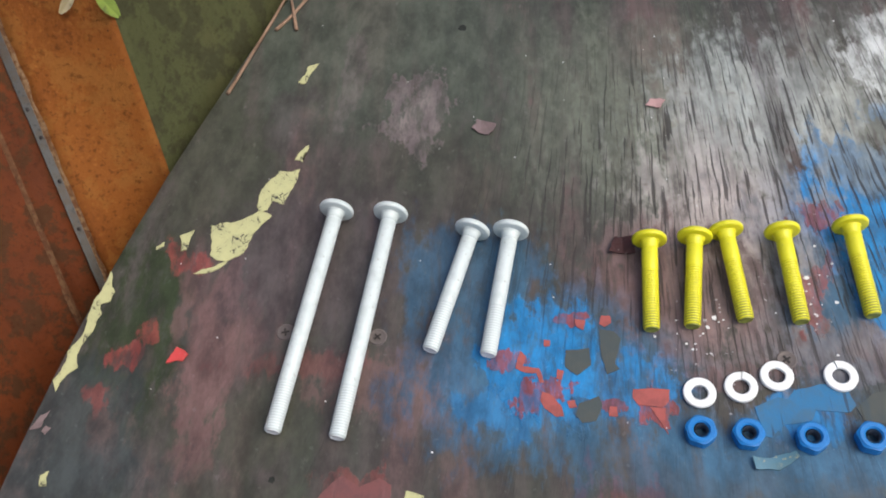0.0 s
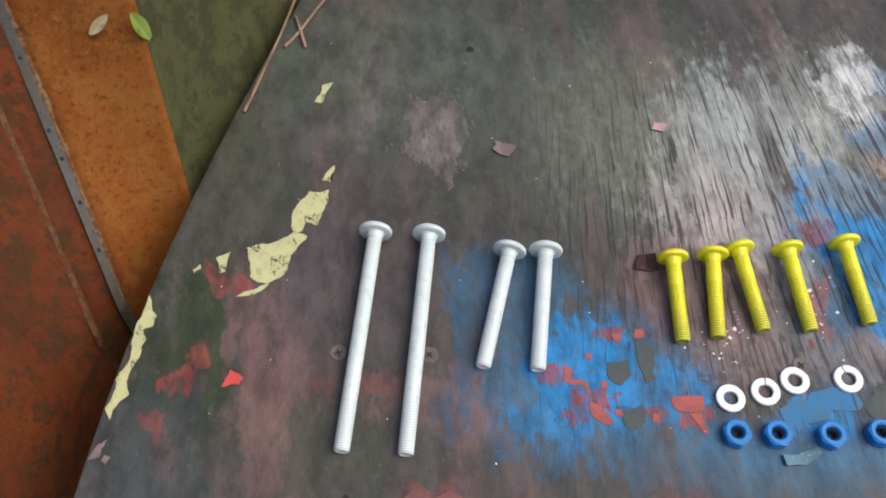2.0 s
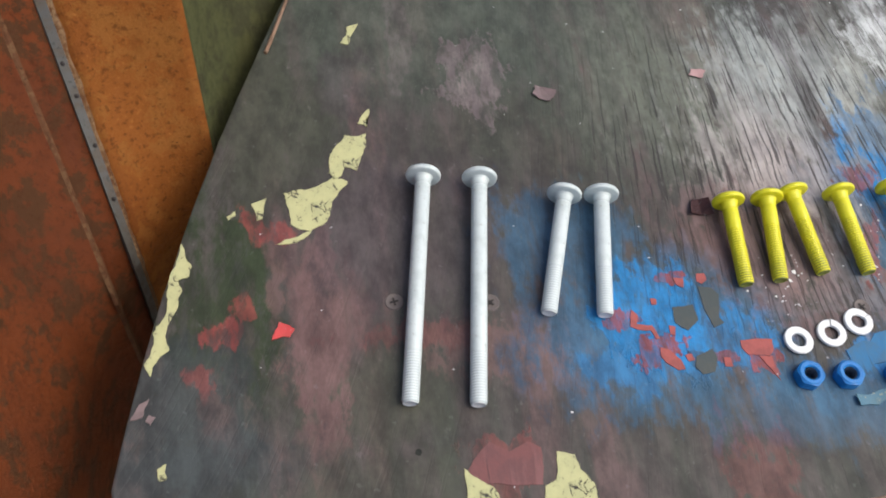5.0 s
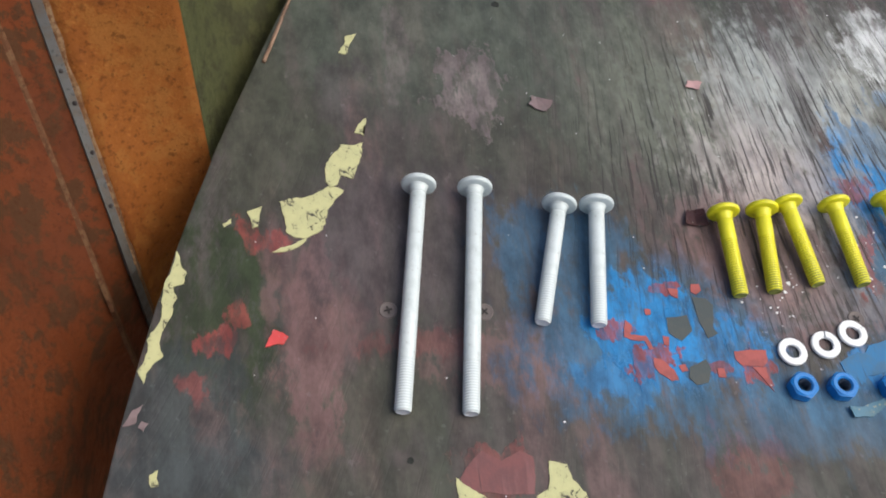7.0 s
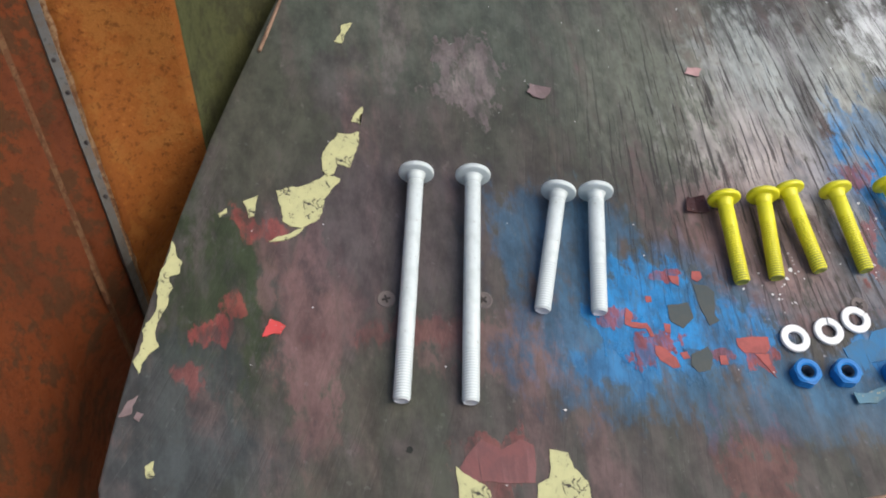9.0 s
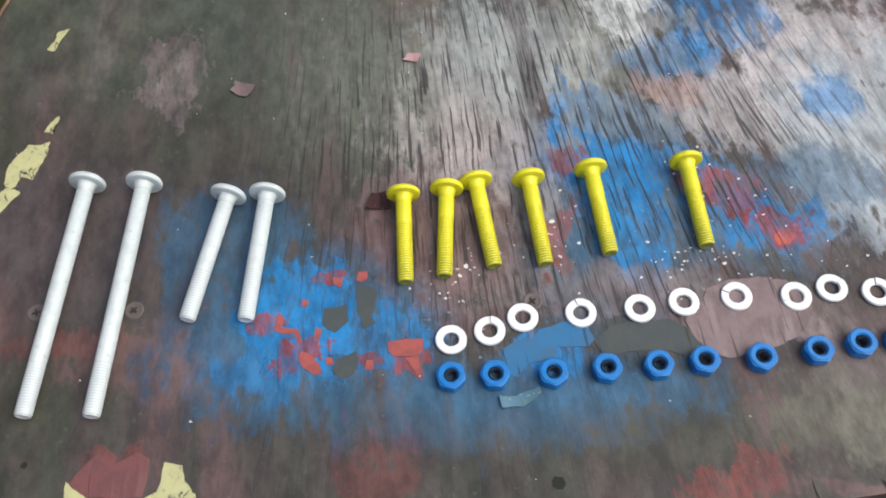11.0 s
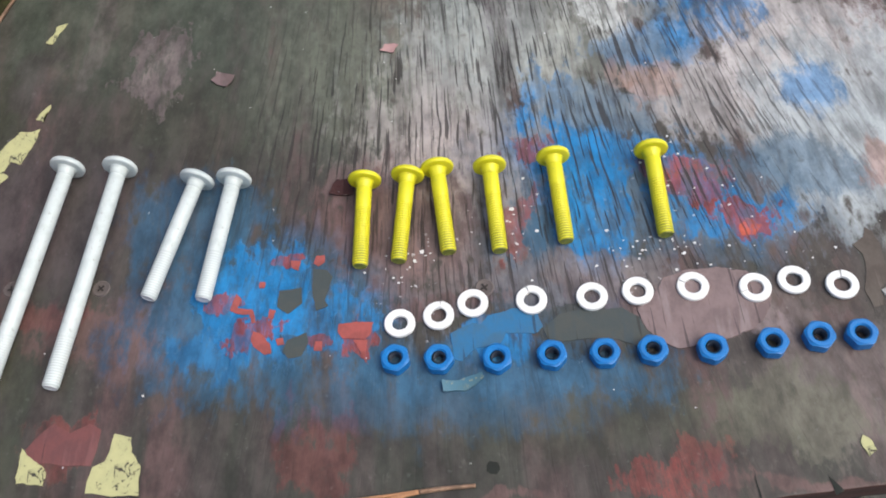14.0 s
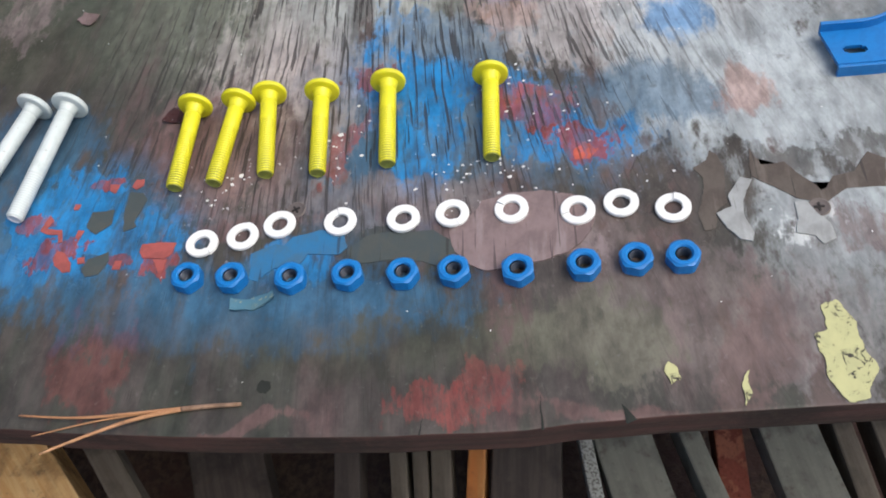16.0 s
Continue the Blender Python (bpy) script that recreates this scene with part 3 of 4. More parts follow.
def carriage_bolt(length, head_r, shank_r, thread, paint, thread_paint, end_paint, depth, label, category, group):
    """A round-head bolt along +y, its head's underside at y = 0, its axis through the origin."""
    b = tagged(new("carriage_bolt"), label, category, group)
    dome = [(head_r * math.cos(a), -0.0016 - head_r * 0.36 * math.sin(a)) for a in [radians(88 - 8.6 * i) for i in range(11)]]
    part("head", revolve(dome + [(head_r, -0.0008), (head_r * 0.97, -0.0001), (head_r * 0.9, 0.0), (shank_r * 1.3, 0.0002), (shank_r * 0.6, 0.0004)], 48), paint, b, "", True)
    part("neck", revolve([(shank_r * 1.35, -0.0002), (shank_r * 1.16, 0.0006), (shank_r * 1.06, 0.0018), (shank_r, 0.0045), (shank_r * 0.9, 0.005)], 32), paint, b, "", True)
    t0 = length - thread
    part("shank", revolve([(shank_r * 0.9, 0.0045), (shank_r, 0.0055), (shank_r, t0 - 0.001), (shank_r * 0.95, t0)], 32), paint, b, "", True)
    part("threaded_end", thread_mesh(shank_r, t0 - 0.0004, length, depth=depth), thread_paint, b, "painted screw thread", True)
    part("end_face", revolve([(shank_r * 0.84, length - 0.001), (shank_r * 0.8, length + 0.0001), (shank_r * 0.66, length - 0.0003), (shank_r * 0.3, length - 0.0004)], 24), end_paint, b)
    return b


def lay(hx, hy, ex, ey, head_r, shank_r, length, spin):
    """The pose of a bolt that lies on its head's rim and its thread's end."""
    drop = math.asin((head_r - shank_r) / length)
    turn = math.degrees(math.atan2(-(ex - hx), ey - hy))
    return pose(hx, hy, head_r * math.cos(drop) + 0.0002, 0, 0, turn) @ pose(0, 0, 0, -math.degrees(drop), 0, 0) @ pose(0, 0, 0, 0, spin, 0)


HW, SW = 0.0096, 0.0043
HY, SY = 0.0090, 0.0042


def bolts():
    made = {}

    def add(kind, hx, hy, ex, ey, spin):
        n = math.hypot(ex - hx, ey - hy)
        if kind == "long":
            length, hr, sr = 0.1288, HW, SW
            args = (length, hr, sr, 0.026, M_WHITE, M_WHITE_THREAD, M_WHITE_END, 0.0002, "long white painted carriage bolt lying on the board", "bolt", "white bolts")
        elif kind == "short":
            length, hr, sr = 0.0712, HW, SW
            args = (length, hr, sr, 0.026, M_WHITE, M_WHITE_THREAD, M_WHITE_END, 0.0002, "short white painted carriage bolt lying on the board", "bolt", "white bolts")
        else:
            length, hr, sr = 0.0497, HY, SY
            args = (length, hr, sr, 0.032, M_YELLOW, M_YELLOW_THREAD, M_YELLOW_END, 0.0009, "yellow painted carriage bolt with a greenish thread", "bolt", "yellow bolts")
        if kind not in made:
            made[kind] = carriage_bolt(*args)
            made[kind].matrix_basis = lay(hx, hy, ex, ey, hr, sr, length, spin)
        else:
            copy_thing(made[kind], lay(hx, hy, ex, ey, hr, sr, length, spin))

    add("long", -0.1053, 0.3363, -0.1283, 0.2108, 20)
    add("long", -0.0747, 0.3324, -0.0963, 0.2045, 38)
    add("short", -0.0298, 0.3182, -0.0519, 0.2504, 5)
    add("short", -0.0090, 0.3164, -0.0226, 0.2470, 12)
    add("yellow", 0.0630, 0.3067, 0.0591, 0.2598, 4)
    add("yellow", 0.0863, 0.3071, 0.0786, 0.2561, 30)
    add("yellow", 0.1026, 0.3099, 0.1052, 0.2579, 12)
    add("yellow", 0.1307, 0.3077, 0.1313, 0.2624, 25)
    add("yellow", 0.1650, 0.3095, 0.1657, 0.2590, 8)
    add("yellow", 0.2169, 0.3074, 0.2161, 0.2589, 40)


bolts()


# ---- nuts and washers ----
def hex_nut():
    nut = tagged(new("hex_nut"), "blue painted hex nut standing on the board", "nut", "blue nuts")
    R, r, H, n = 0.0077, 0.0035, 0.0068, 48
    bm = bmesh.new()

    def hexr(t):
        h = R * math.cos(math.pi / 6) / math.cos((t + math.pi / 6) % (math.pi / 3) - math.pi / 6)
        return min(h, R * 0.965) - 0.35 * max(0.0, h - R * 0.93)

    prof = []
    flat = R * math.cos(math.pi / 6)
    for kind, z in (("in", 0.0003), ("base", 0.0), ("side", 0.0006), ("side", H - 0.0013), ("cham", H - 0.0004), ("top", H), ("rim", H), ("cone", H - 0.0009)):
        ring = []
        for i in range(n):
            t = 2 * math.pi * i / n
            h = hexr(t)
            zz = z
            if kind == "in":
                q = r
            elif kind == "base":
                q = h * 0.97
            elif kind == "side":
                q = h
                if z > 0.003:
                    zz = H - 0.0005 - (h - flat) * 0.75
            elif kind == "cham":
                q = min(h, flat * 0.98) - 0.0001
                zz = H - 0.00045
            elif kind == "top":
                q = flat * 0.9
            elif kind == "rim":
                q = r * 1.22
            else:
                q = r
            ring.append(bm.verts.new((q * math.cos(t), q * math.sin(t), zz)))
        prof.append(ring)
    for a, b in zip(prof, prof[1:]):
        for i in range(n):
            bm.faces.new((a[i], a[(i + 1) % n], b[(i + 1) % n], b[i]))
    bmesh.ops.recalc_face_normals(bm, faces=bm.faces)
    body = part("body", bm, M_BLUE, nut)
    tm = bmesh.new()
    rings = []
    for k in range(26):
        z = 0.0003 + (H - 0.0012) * k / 25
        ring = []
        for i in range(24):
            t = 2 * math.pi * i / 24
            tri = abs(2 * ((z / 0.00141 + i / 24) % 1.0) - 1)
            q = r * 1.0 - 0.0009 * (1 - tri)
            ring.append(tm.verts.new((q * math.cos(t), q * math.sin(t), z)))
        rings.append(ring)
    for a, b in zip(rings, rings[1:]):
        for i in range(24):
            tm.faces.new((a[i], b[i], b[(i + 1) % 24], a[(i + 1) % 24]))
    part("thread", tm, M_THREAD, nut, "dark bare steel inner thread", True)
    return nut


def lock_washer():
    bm = bmesh.new()
    R, r, h, n, gap = 0.0078, 0.0039, 0.0021, 44, radians(2.5)
    rings = []
    for i in range(n + 1):
        t = gap / 2 + (2 * math.pi - gap) * i / n
        lift = 0.0007 * i / n
        ring = []
        e = 0.0004
        for q, z in ((r, e), (r + e, 0), (R - e, 0), (R, e), (R, h - e), (R - e, h), (r + e, h), (r, h - e)):
            ring.append(bm.verts.new((q * math.cos(t - 0.04 * (z / h)), q * math.sin(t - 0.04 * (z / h)), z + lift)))
        rings.append(ring)
    for a, b in zip(rings, rings[1:]):
        for i in range(8):
            bm.faces.new((a[i], a[(i + 1) % 8], b[(i + 1) % 8], b[i]))
    bm.faces.new(rings[0])
    bm.faces.new(rings[-1][::-1])
    bmesh.ops.recalc_face_normals(bm, faces=bm.faces)
    return tagged(link("lock_washer", bm, M_WASHER), "white painted split lock washer lying flat", "washer", "white washers")


def rows_of_hardware():
    nut, washer = hex_nut(), lock_washer()
    for k, (x, y, turn) in enumerate(((0.0752, 0.2037, 8), (0.0964, 0.2017, 20), (0.1243, 0.1990, 2), (0.1505, 0.1982, 14), (0.1755, 0.1966, 26), (0.1981, 0.1959, 10), (0.2258, 0.1938, 4), (0.2539, 0.1939, 22), (0.2758, 0.1949, 12), (0.2952, 0.1941, 30))):
        if k == 0:
            nut.matrix_basis = pose(x, y, 0, 0, 0, turn)
        else:
            copy_thing(nut, pose(x, y, 0, 0, 0, turn))
    for k, (x, y, turn) in enumerate(((0.0779, 0.2239, -50), (0.0975, 0.2262, 80), (0.1150, 0.2313, 25), (0.1443, 0.2299, 105), (0.1742, 0.2285, -30), (0.1969, 0.2291, -62), (0.2240, 0.2287, 150), (0.2536, 0.2248, 200), (0.2729, 0.2270, 35), (0.2949, 0.2218, 85))):
        if k == 0:
            washer.matrix_basis = pose(x, y, 0, 0, 0, turn)
        else:
            copy_thing(washer, pose(x, y, 0, 0, 0, turn))


rows_of_hardware()


# ---- loose and lifting paint, screws, holes ----
def ragged(corners, seed, depth=4, amount=0.13):
    """A closed outline through the corners, broken up between them."""
    rng = random.Random(seed)
    pts = [Vector((*c, 0)) for c in corners]
    for _ in range(depth):
        out = []
        for a, b in zip(pts, pts[1:] + pts[:1]):
            d = b - a
            out += [a, (a + b) / 2 + Vector((-d.y, d.x, 0)) * rng.uniform(-amount, amount)]
        pts = out
    return [(p.x, p.y) for p in pts]


def flake(name, corners, material, label, seed, thick=0.0005, lift=0.0, curl=0.0, amount=0.12, category="paint flake", group=""):
    outline = ragged(corners, seed, 4, amount)
    cx, cy = sum(p[0] for p in outline) / len(outline), sum(p[1] for p in outline) / len(outline)
    bm = bmesh.new()
    n = len(outline)
    low = [bm.verts.new((x - cx, y - cy, 0.0)) for x, y in outline]
    top = [bm.verts.new((x - cx, y - cy, thick)) for x, y in outline]
    f1, f2 = bm.faces.new(top), bm.faces.new(low[::-1])
    for i in range(n):
        bm.faces.new((low[i], low[(i + 1) % n], top[(i + 1) % n], top[i]))
    bmesh.ops.triangulate(bm, faces=[f1, f2])
    if curl:
        size = max(abs(v.co.x) for v in bm.verts) + 1e-6
        for v in bm.verts:
            v.co.z += curl * (v.co.x / size) ** 2 + lift * (v.co.x / size + 1) / 2
    bmesh.ops.recalc_face_normals(bm, faces=bm.faces)
    ob = link(name, bm, material)
    ob.location = (cx, cy, 0.0001)
    return tagged(ob, label, category, group)


def cream(corners, seed, label="patch of old cracked cream paint on the board", amount=0.12):
    corners = [(max(x, left_edge(y) + 0.0008), max(y, front_edge(x) + 0.001)) for x, y in corners]
    flake("cream_paint_patch", corners, M_CREAM, label, seed, amount=amount, category="paint patch", group="cream paint patches")


cream([(-0.1282, 0.3938), (-0.1359, 0.3835), (-0.1306, 0.3808)], 1)
cream([(-0.1319, 0.3758), (-0.1441, 0.3753), (-0.1497, 0.3680), (-0.1545, 0.3561), (-0.1532, 0.3443), (-0.1483, 0.3472), (-0.1458, 0.3537), (-0.1397, 0.3507)], 2)
cream([(-0.1454, 0.3432), (-0.1539, 0.3466), (-0.1630, 0.3408), (-0.1803, 0.3379), (-0.1785, 0.3287), (-0.1779, 0.3179), (-0.1682, 0.3127), (-0.1567, 0.3220)], 3, amount=0.12)
cream([(-0.1672, 0.3131), (-0.1761, 0.3094), (-0.1854, 0.3060), (-0.1809, 0.3058), (-0.1732, 0.3079)], 4)
cream([(-0.1898, 0.3356), (-0.1978, 0.3321), (-0.1959, 0.3276), (-0.1952, 0.3217), (-0.1923, 0.3226)], 5, amount=0.05)
cream([(-0.2062, 0.3284), (-0.2106, 0.3253), (-0.2100, 0.3232), (-0.2063, 0.3256)], 6)
cream([(-0.2368, 0.3103), (-0.2287, 0.2966), (-0.2300, 0.2910), (-0.2352, 0.2893), (-0.2333, 0.2826), (-0.2372, 0.2703), (-0.2408, 0.2613), (-0.2394, 0.2513), (-0.2445, 0.2464), (-0.2482, 0.2375), (-0.2514, 0.2441), (-0.2496, 0.2603), (-0.2430, 0.2903)], 7)
cream([(-0.1279, 0.4615), (-0.1352, 0.4593), (-0.1401, 0.4465), (-0.1357, 0.4448)], 8)
cream([(-0.2406, 0.1945), (-0.2445, 0.1923), (-0.2435, 0.1870), (-0.2405, 0.1872)], 9)
cream([(-0.0622, 0.1802), (-0.0537, 0.1776), (-0.0528, 0.1703), (-0.0476, 0.1632), (-0.0471, 0.1489), (-0.0728, 0.1522), (-0.0710, 0.1644), (-0.0653, 0.1668)], 10, amount=0.06)
cream([(-0.1072, 0.1771), (-0.1036, 0.1731), (-0.0940, 0.1655), (-0.0940, 0.1576), (-0.1071, 0.1598)], 11)
cream([(0.3515, 0.1700), (0.3452, 0.1678), (0.3454, 0.1569), (0.3402, 0.1550), (0.3416, 0.1450), (0.3434, 0.1306), (0.3462, 0.1252), (0.3543, 0.1273), (0.3600, 0.1383), (0.3570, 0.1507), (0.3560, 0.1608)], 12)
cream([(0.2830, 0.1471), (0.2809, 0.1431), (0.2828, 0.1373), (0.2870, 0.1395), (0.2862, 0.1440)], 13)
cream([(0.3129, 0.1413), (0.3091, 0.1344), (0.3089, 0.1266), (0.3122, 0.1306)], 14)

M_BROWN_FLAKE = painted("dark_brown_paint", (0.05, 0.022, 0.02), (0.03, 0.015, 0.014), 0.35)
for n in M_BROWN_FLAKE.node_tree.nodes:
    if n.type == "BSDF_PRINCIPLED":
        n.inputs["Specular IOR Level"].default_value = 0.12
M_MAUVE_FLAKE = painted("mauve_paint", (0.16, 0.11, 0.105), (0.12, 0.09, 0.08), 0.5)
M_PINK_FLAKE = painted("pink_paint", (0.4, 0.24, 0.22), (0.3, 0.18, 0.17), 0.5)
M_BLUE_FLAKE = painted("dull_blue_paint", (0.05, 0.14, 0.19), (0.08, 0.14, 0.15), 0.5, (0.3, 0.28, 0.15), 0.6, 0.7)
M_RED_FLAKE = painted("bright_red_paint", (0.5, 0.05, 0.045), (0.42, 0.06, 0.05), 0.5)
flake("brown_paint_chip", [(0.0465, 0.3160), (0.0425, 0.3059), (0.0560, 0.3041), (0.0559, 0.3154)], M_BROWN_FLAKE, "dark brown curled paint chip beside a yellow bolt", 21, 0.0006, 0.001, 0.003, 0.05)
flake("mauve_paint_chip", [(-0.0265, 0.4061), (-0.0298, 0.3987), (-0.0202, 0.3928), (-0.0151, 0.3995)], M_MAUVE_FLAKE, "mauve paint chip lifting off the board", 22, 0.0006, 0.001, 0.0015)
flake("pink_paint_chip", [(0.0760, 0.4131), (0.0728, 0.4081), (0.0812, 0.4054), (0.0845, 0.4104)], M_PINK_FLAKE, "small pink paint chip on the board", 23, 0.0006, 0.001, 0.001)
flake("blue_paint_strip", [(0.0969, 0.1917), (0.0972, 0.1857), (0.1080, 0.1852), (0.1174, 0.1905), (0.1166, 0.1934), (0.1048, 0.1909)], M_BLUE_FLAKE, "curved strip of dull blue paint with a cream end", 24, 0.0007, 0.0005, 0.002, 0.05)
flake("red_paint_chip", [(-0.1868, 0.2607), (-0.1911, 0.2513), (-0.1823, 0.2519), (-0.1796, 0.2557)], M_RED_FLAKE, "bright red paint chip on the mossy part", 25, 0.0005, 0.0005, 0.0005, 0.1)


def coat_material(name, a, b, c):
    m = mat(name, a, 0.6, spec=0.3)
    w = Web(m)
    g, _ = w.noise(110, 6, 0.65, (1, 0.2, 1))
    n, _ = w.noise(60, 6, 0.7)
    k, _ = w.noise(520, 2, 0.5, (1, 0.035, 1))
    col = w.mix(w.ramp(n, 0.38, 0.64), a, b)
    col = w.mix(w.ramp(g, 0.52, 0.68, 0, 0.7), col, c)
    col = w.mix(w.ramp(k, 0.36, 0.32, 0, 0.6), col, (0.02, 0.017, 0.015))
    w.color(col)
    w.bump(w.math("ADD", g, n), 0.5, 0.0006)
    return m


M_LILAC_COAT = coat_material("lilac_paint_coat", (0.2, 0.145, 0.14), (0.145, 0.105, 0.1), (0.25, 0.2, 0.195))
M_GREY_COAT = coat_material("pale_grey_paint_coat", (0.30, 0.31, 0.30), (0.22, 0.225, 0.215), (0.38, 0.39, 0.375))
M_RED_COAT = coat_material("red_undercoat", (0.33, 0.08, 0.066), (0.23, 0.06, 0.052), (0.40, 0.13, 0.11))
M_CHAR_COAT = coat_material("charcoal_undercoat", (0.05, 0.062, 0.06), (0.062, 0.068, 0.06), (0.04, 0.06, 0.07))
M_BLUE_COAT = coat_material("lifting_blue_coat", (0.02, 0.135, 0.28), (0.045, 0.12, 0.2), (0.012, 0.13, 0.3))
M_BARE = coat_material("bare_brown_timber", (0.09, 0.075, 0.06), (0.065, 0.05, 0.04), (0.13, 0.11, 0.09))
M_ROSE_COAT = coat_material("rose_red_coat", (0.16, 0.06, 0.055), (0.12, 0.052, 0.05), (0.19, 0.085, 0.078))
COATS = "lifting paint coats"
flake("rose_paint_patch", [(-0.0930, 0.1884), (-0.0882, 0.1851), (-0.0846, 0.1826), (-0.0754, 0.1867), (-0.0693, 0.1831), (-0.0699, 0.1750), (-0.0718, 0.1654), (-0.1036, 0.1689), (-0.1055, 0.1762), (-0.0989, 0.1837)], M_ROSE_COAT, "rose-red undercoat patch beside old cream paint", 97, 0.0003, amount=0.05, category="paint patch", group=COATS)
flake("lilac_paint_coat", [(0.1953, 0.2194), (0.2005, 0.2049), (0.2106, 0.1970), (0.2364, 0.1996), (0.2490, 0.2042), (0.2573, 0.2122), (0.2614, 0.2244), (0.2519, 0.2348), (0.2391, 0.2386), (0.2103, 0.2354)], M_LILAC_COAT, "worn lilac paint coat with a broken dark edge", 31, 0.0006, amount=0.09, category="paint coat", group=COATS)
flake("red_paint_patch", [(-0.0064, 0.2505), (-0.0037, 0.2472), (-0.0057, 0.2421), (0.0023, 0.2406), (0.0045, 0.2330), (0.0023, 0.2325), (0.0009, 0.2378), (-0.0051, 0.2387), (-0.0094, 0.2410)], M_RED_COAT, "worn red undercoat showing through the blue paint", 60, 0.0003, amount=0.05, category="paint patch", group=COATS)
flake("red_paint_patch", [(0.0033, 0.2280), (0.0076, 0.2261), (0.0122, 0.2199), (0.0129, 0.2148), (0.0093, 0.2145), (0.0038, 0.2193), (0.0022, 0.2238)], M_RED_COAT, "worn red undercoat showing through the blue paint", 61, 0.0003, amount=0.05, category="paint patch", group=COATS)
flake("red_paint_patch", [(0.0470, 0.2275), (0.0644, 0.2266), (0.0632, 0.2208), (0.0598, 0.2174), (0.0488, 0.2192), (0.0464, 0.2231)], M_RED_COAT, "worn red undercoat showing through the blue paint", 62, 0.0003, amount=0.05, category="paint patch", group=COATS)
flake("red_paint_patch", [(0.0542, 0.2179), (0.0613, 0.2173), (0.0601, 0.2072), (0.0611, 0.2036), (0.0573, 0.2118)], M_RED_COAT, "worn red undercoat showing through the blue paint", 63, 0.0003, amount=0.05, category="paint patch", group=COATS)
flake("red_paint_patch", [(0.0216, 0.2675), (0.0271, 0.2663), (0.0256, 0.2608), (0.0225, 0.2627)], M_RED_COAT, "worn red undercoat showing through the blue paint", 64, 0.0003, amount=0.05, category="paint patch", group=COATS)
flake("red_paint_patch", [(0.0351, 0.2190), (0.0386, 0.2187), (0.0385, 0.2137), (0.0343, 0.2141)], M_RED_COAT, "worn red undercoat showing through the blue paint", 65, 0.0003, amount=0.05, category="paint patch", group=COATS)
flake("red_paint_patch", [(0.0112, 0.2398), (0.0145, 0.2387), (0.0131, 0.2336), (0.0106, 0.2346)], M_RED_COAT, "worn red undercoat showing through the blue paint", 66, 0.0003, amount=0.05, category="paint patch", group=COATS)
flake("red_paint_patch", [(0.0353, 0.2688), (0.0396, 0.2685), (0.0399, 0.2644), (0.0363, 0.2623), (0.0339, 0.2641)], M_RED_COAT, "worn red undercoat showing through the blue paint", 67, 0.0003, amount=0.05, category="paint patch", group=COATS)
flake("red_paint_patch", [(0.0056, 0.2563), (0.0087, 0.2556), (0.0082, 0.2525), (0.0054, 0.2525)], M_RED_COAT, "worn red undercoat showing through the blue paint", 68, 0.0003, amount=0.05, category="paint patch", group=COATS)
flake("red_paint_patch", [(0.0150, 0.2225), (0.0186, 0.2228), (0.0196, 0.2191), (0.0160, 0.2188)], M_RED_COAT, "worn red undercoat showing through the blue paint", 69, 0.0003, amount=0.05, category="paint patch", group=COATS)
flake("charcoal_paint_patch", [(0.0209, 0.2212), (0.0304, 0.2246), (0.0317, 0.2194), (0.0280, 0.2118), (0.0215, 0.2111), (0.0187, 0.2156)], M_CHAR_COAT, "dark grey undercoat where blue paint has chipped off", 80, 0.0003, amount=0.045, category="paint patch", group=COATS)
flake("charcoal_paint_patch", [(0.0337, 0.2609), (0.0407, 0.2595), (0.0439, 0.2553), (0.0398, 0.2417), (0.0417, 0.2385), (0.0352, 0.2360), (0.0333, 0.2469)], M_CHAR_COAT, "dark grey undercoat where blue paint has chipped off", 81, 0.0003, amount=0.045, category="paint patch", group=COATS)
flake("charcoal_paint_patch", [(0.0161, 0.2500), (0.0278, 0.2505), (0.0280, 0.2412), (0.0208, 0.2359), (0.0151, 0.2409)], M_CHAR_COAT, "dark grey undercoat where blue paint has chipped off", 82, 0.0003, amount=0.045, category="paint patch", group=COATS)
flake("charcoal_paint_patch", [(0.1486, 0.2142), (0.1579, 0.2214), (0.1706, 0.2221), (0.1879, 0.2216), (0.1981, 0.2144), (0.2058, 0.2000), (0.1929, 0.1994), (0.1829, 0.2048), (0.1685, 0.2066), (0.1551, 0.2061), (0.1500, 0.2082)], M_CHAR_COAT, "broad dark grey undercoat patch between the nuts and washers", 84, 0.0003, amount=0.045, category="paint patch", group=COATS)
flake("blue_paint_coat", [(0.1024, 0.2159), (0.1141, 0.2209), (0.1181, 0.2195), (0.1218, 0.2239), (0.1342, 0.2267), (0.1461, 0.2271), (0.1484, 0.2154), (0.1447, 0.2120), (0.1297, 0.2137), (0.1270, 0.2087), (0.1148, 0.2071), (0.1074, 0.2008), (0.1033, 0.2023)], M_BLUE_COAT, "lifting blue paint coat with a broken edge under the nuts", 86, 0.0004, amount=0.045, category="paint coat", group=COATS)
flake("bare_timber_patch", [(0.3066, 0.2442), (0.3131, 0.2480), (0.3153, 0.2536), (0.3184, 0.2501), (0.3200, 0.2411), (0.3183, 0.2289), (0.3181, 0.2229), (0.3130, 0.2186), (0.3114, 0.2095), (0.3066, 0.2087), (0.3052, 0.2180), (0.3092, 0.2297), (0.3102, 0.2382)], M_BARE, "bare brown timber where the grey paint has come off", 90, 0.0002, amount=0.045, category="bare patch", group=COATS)
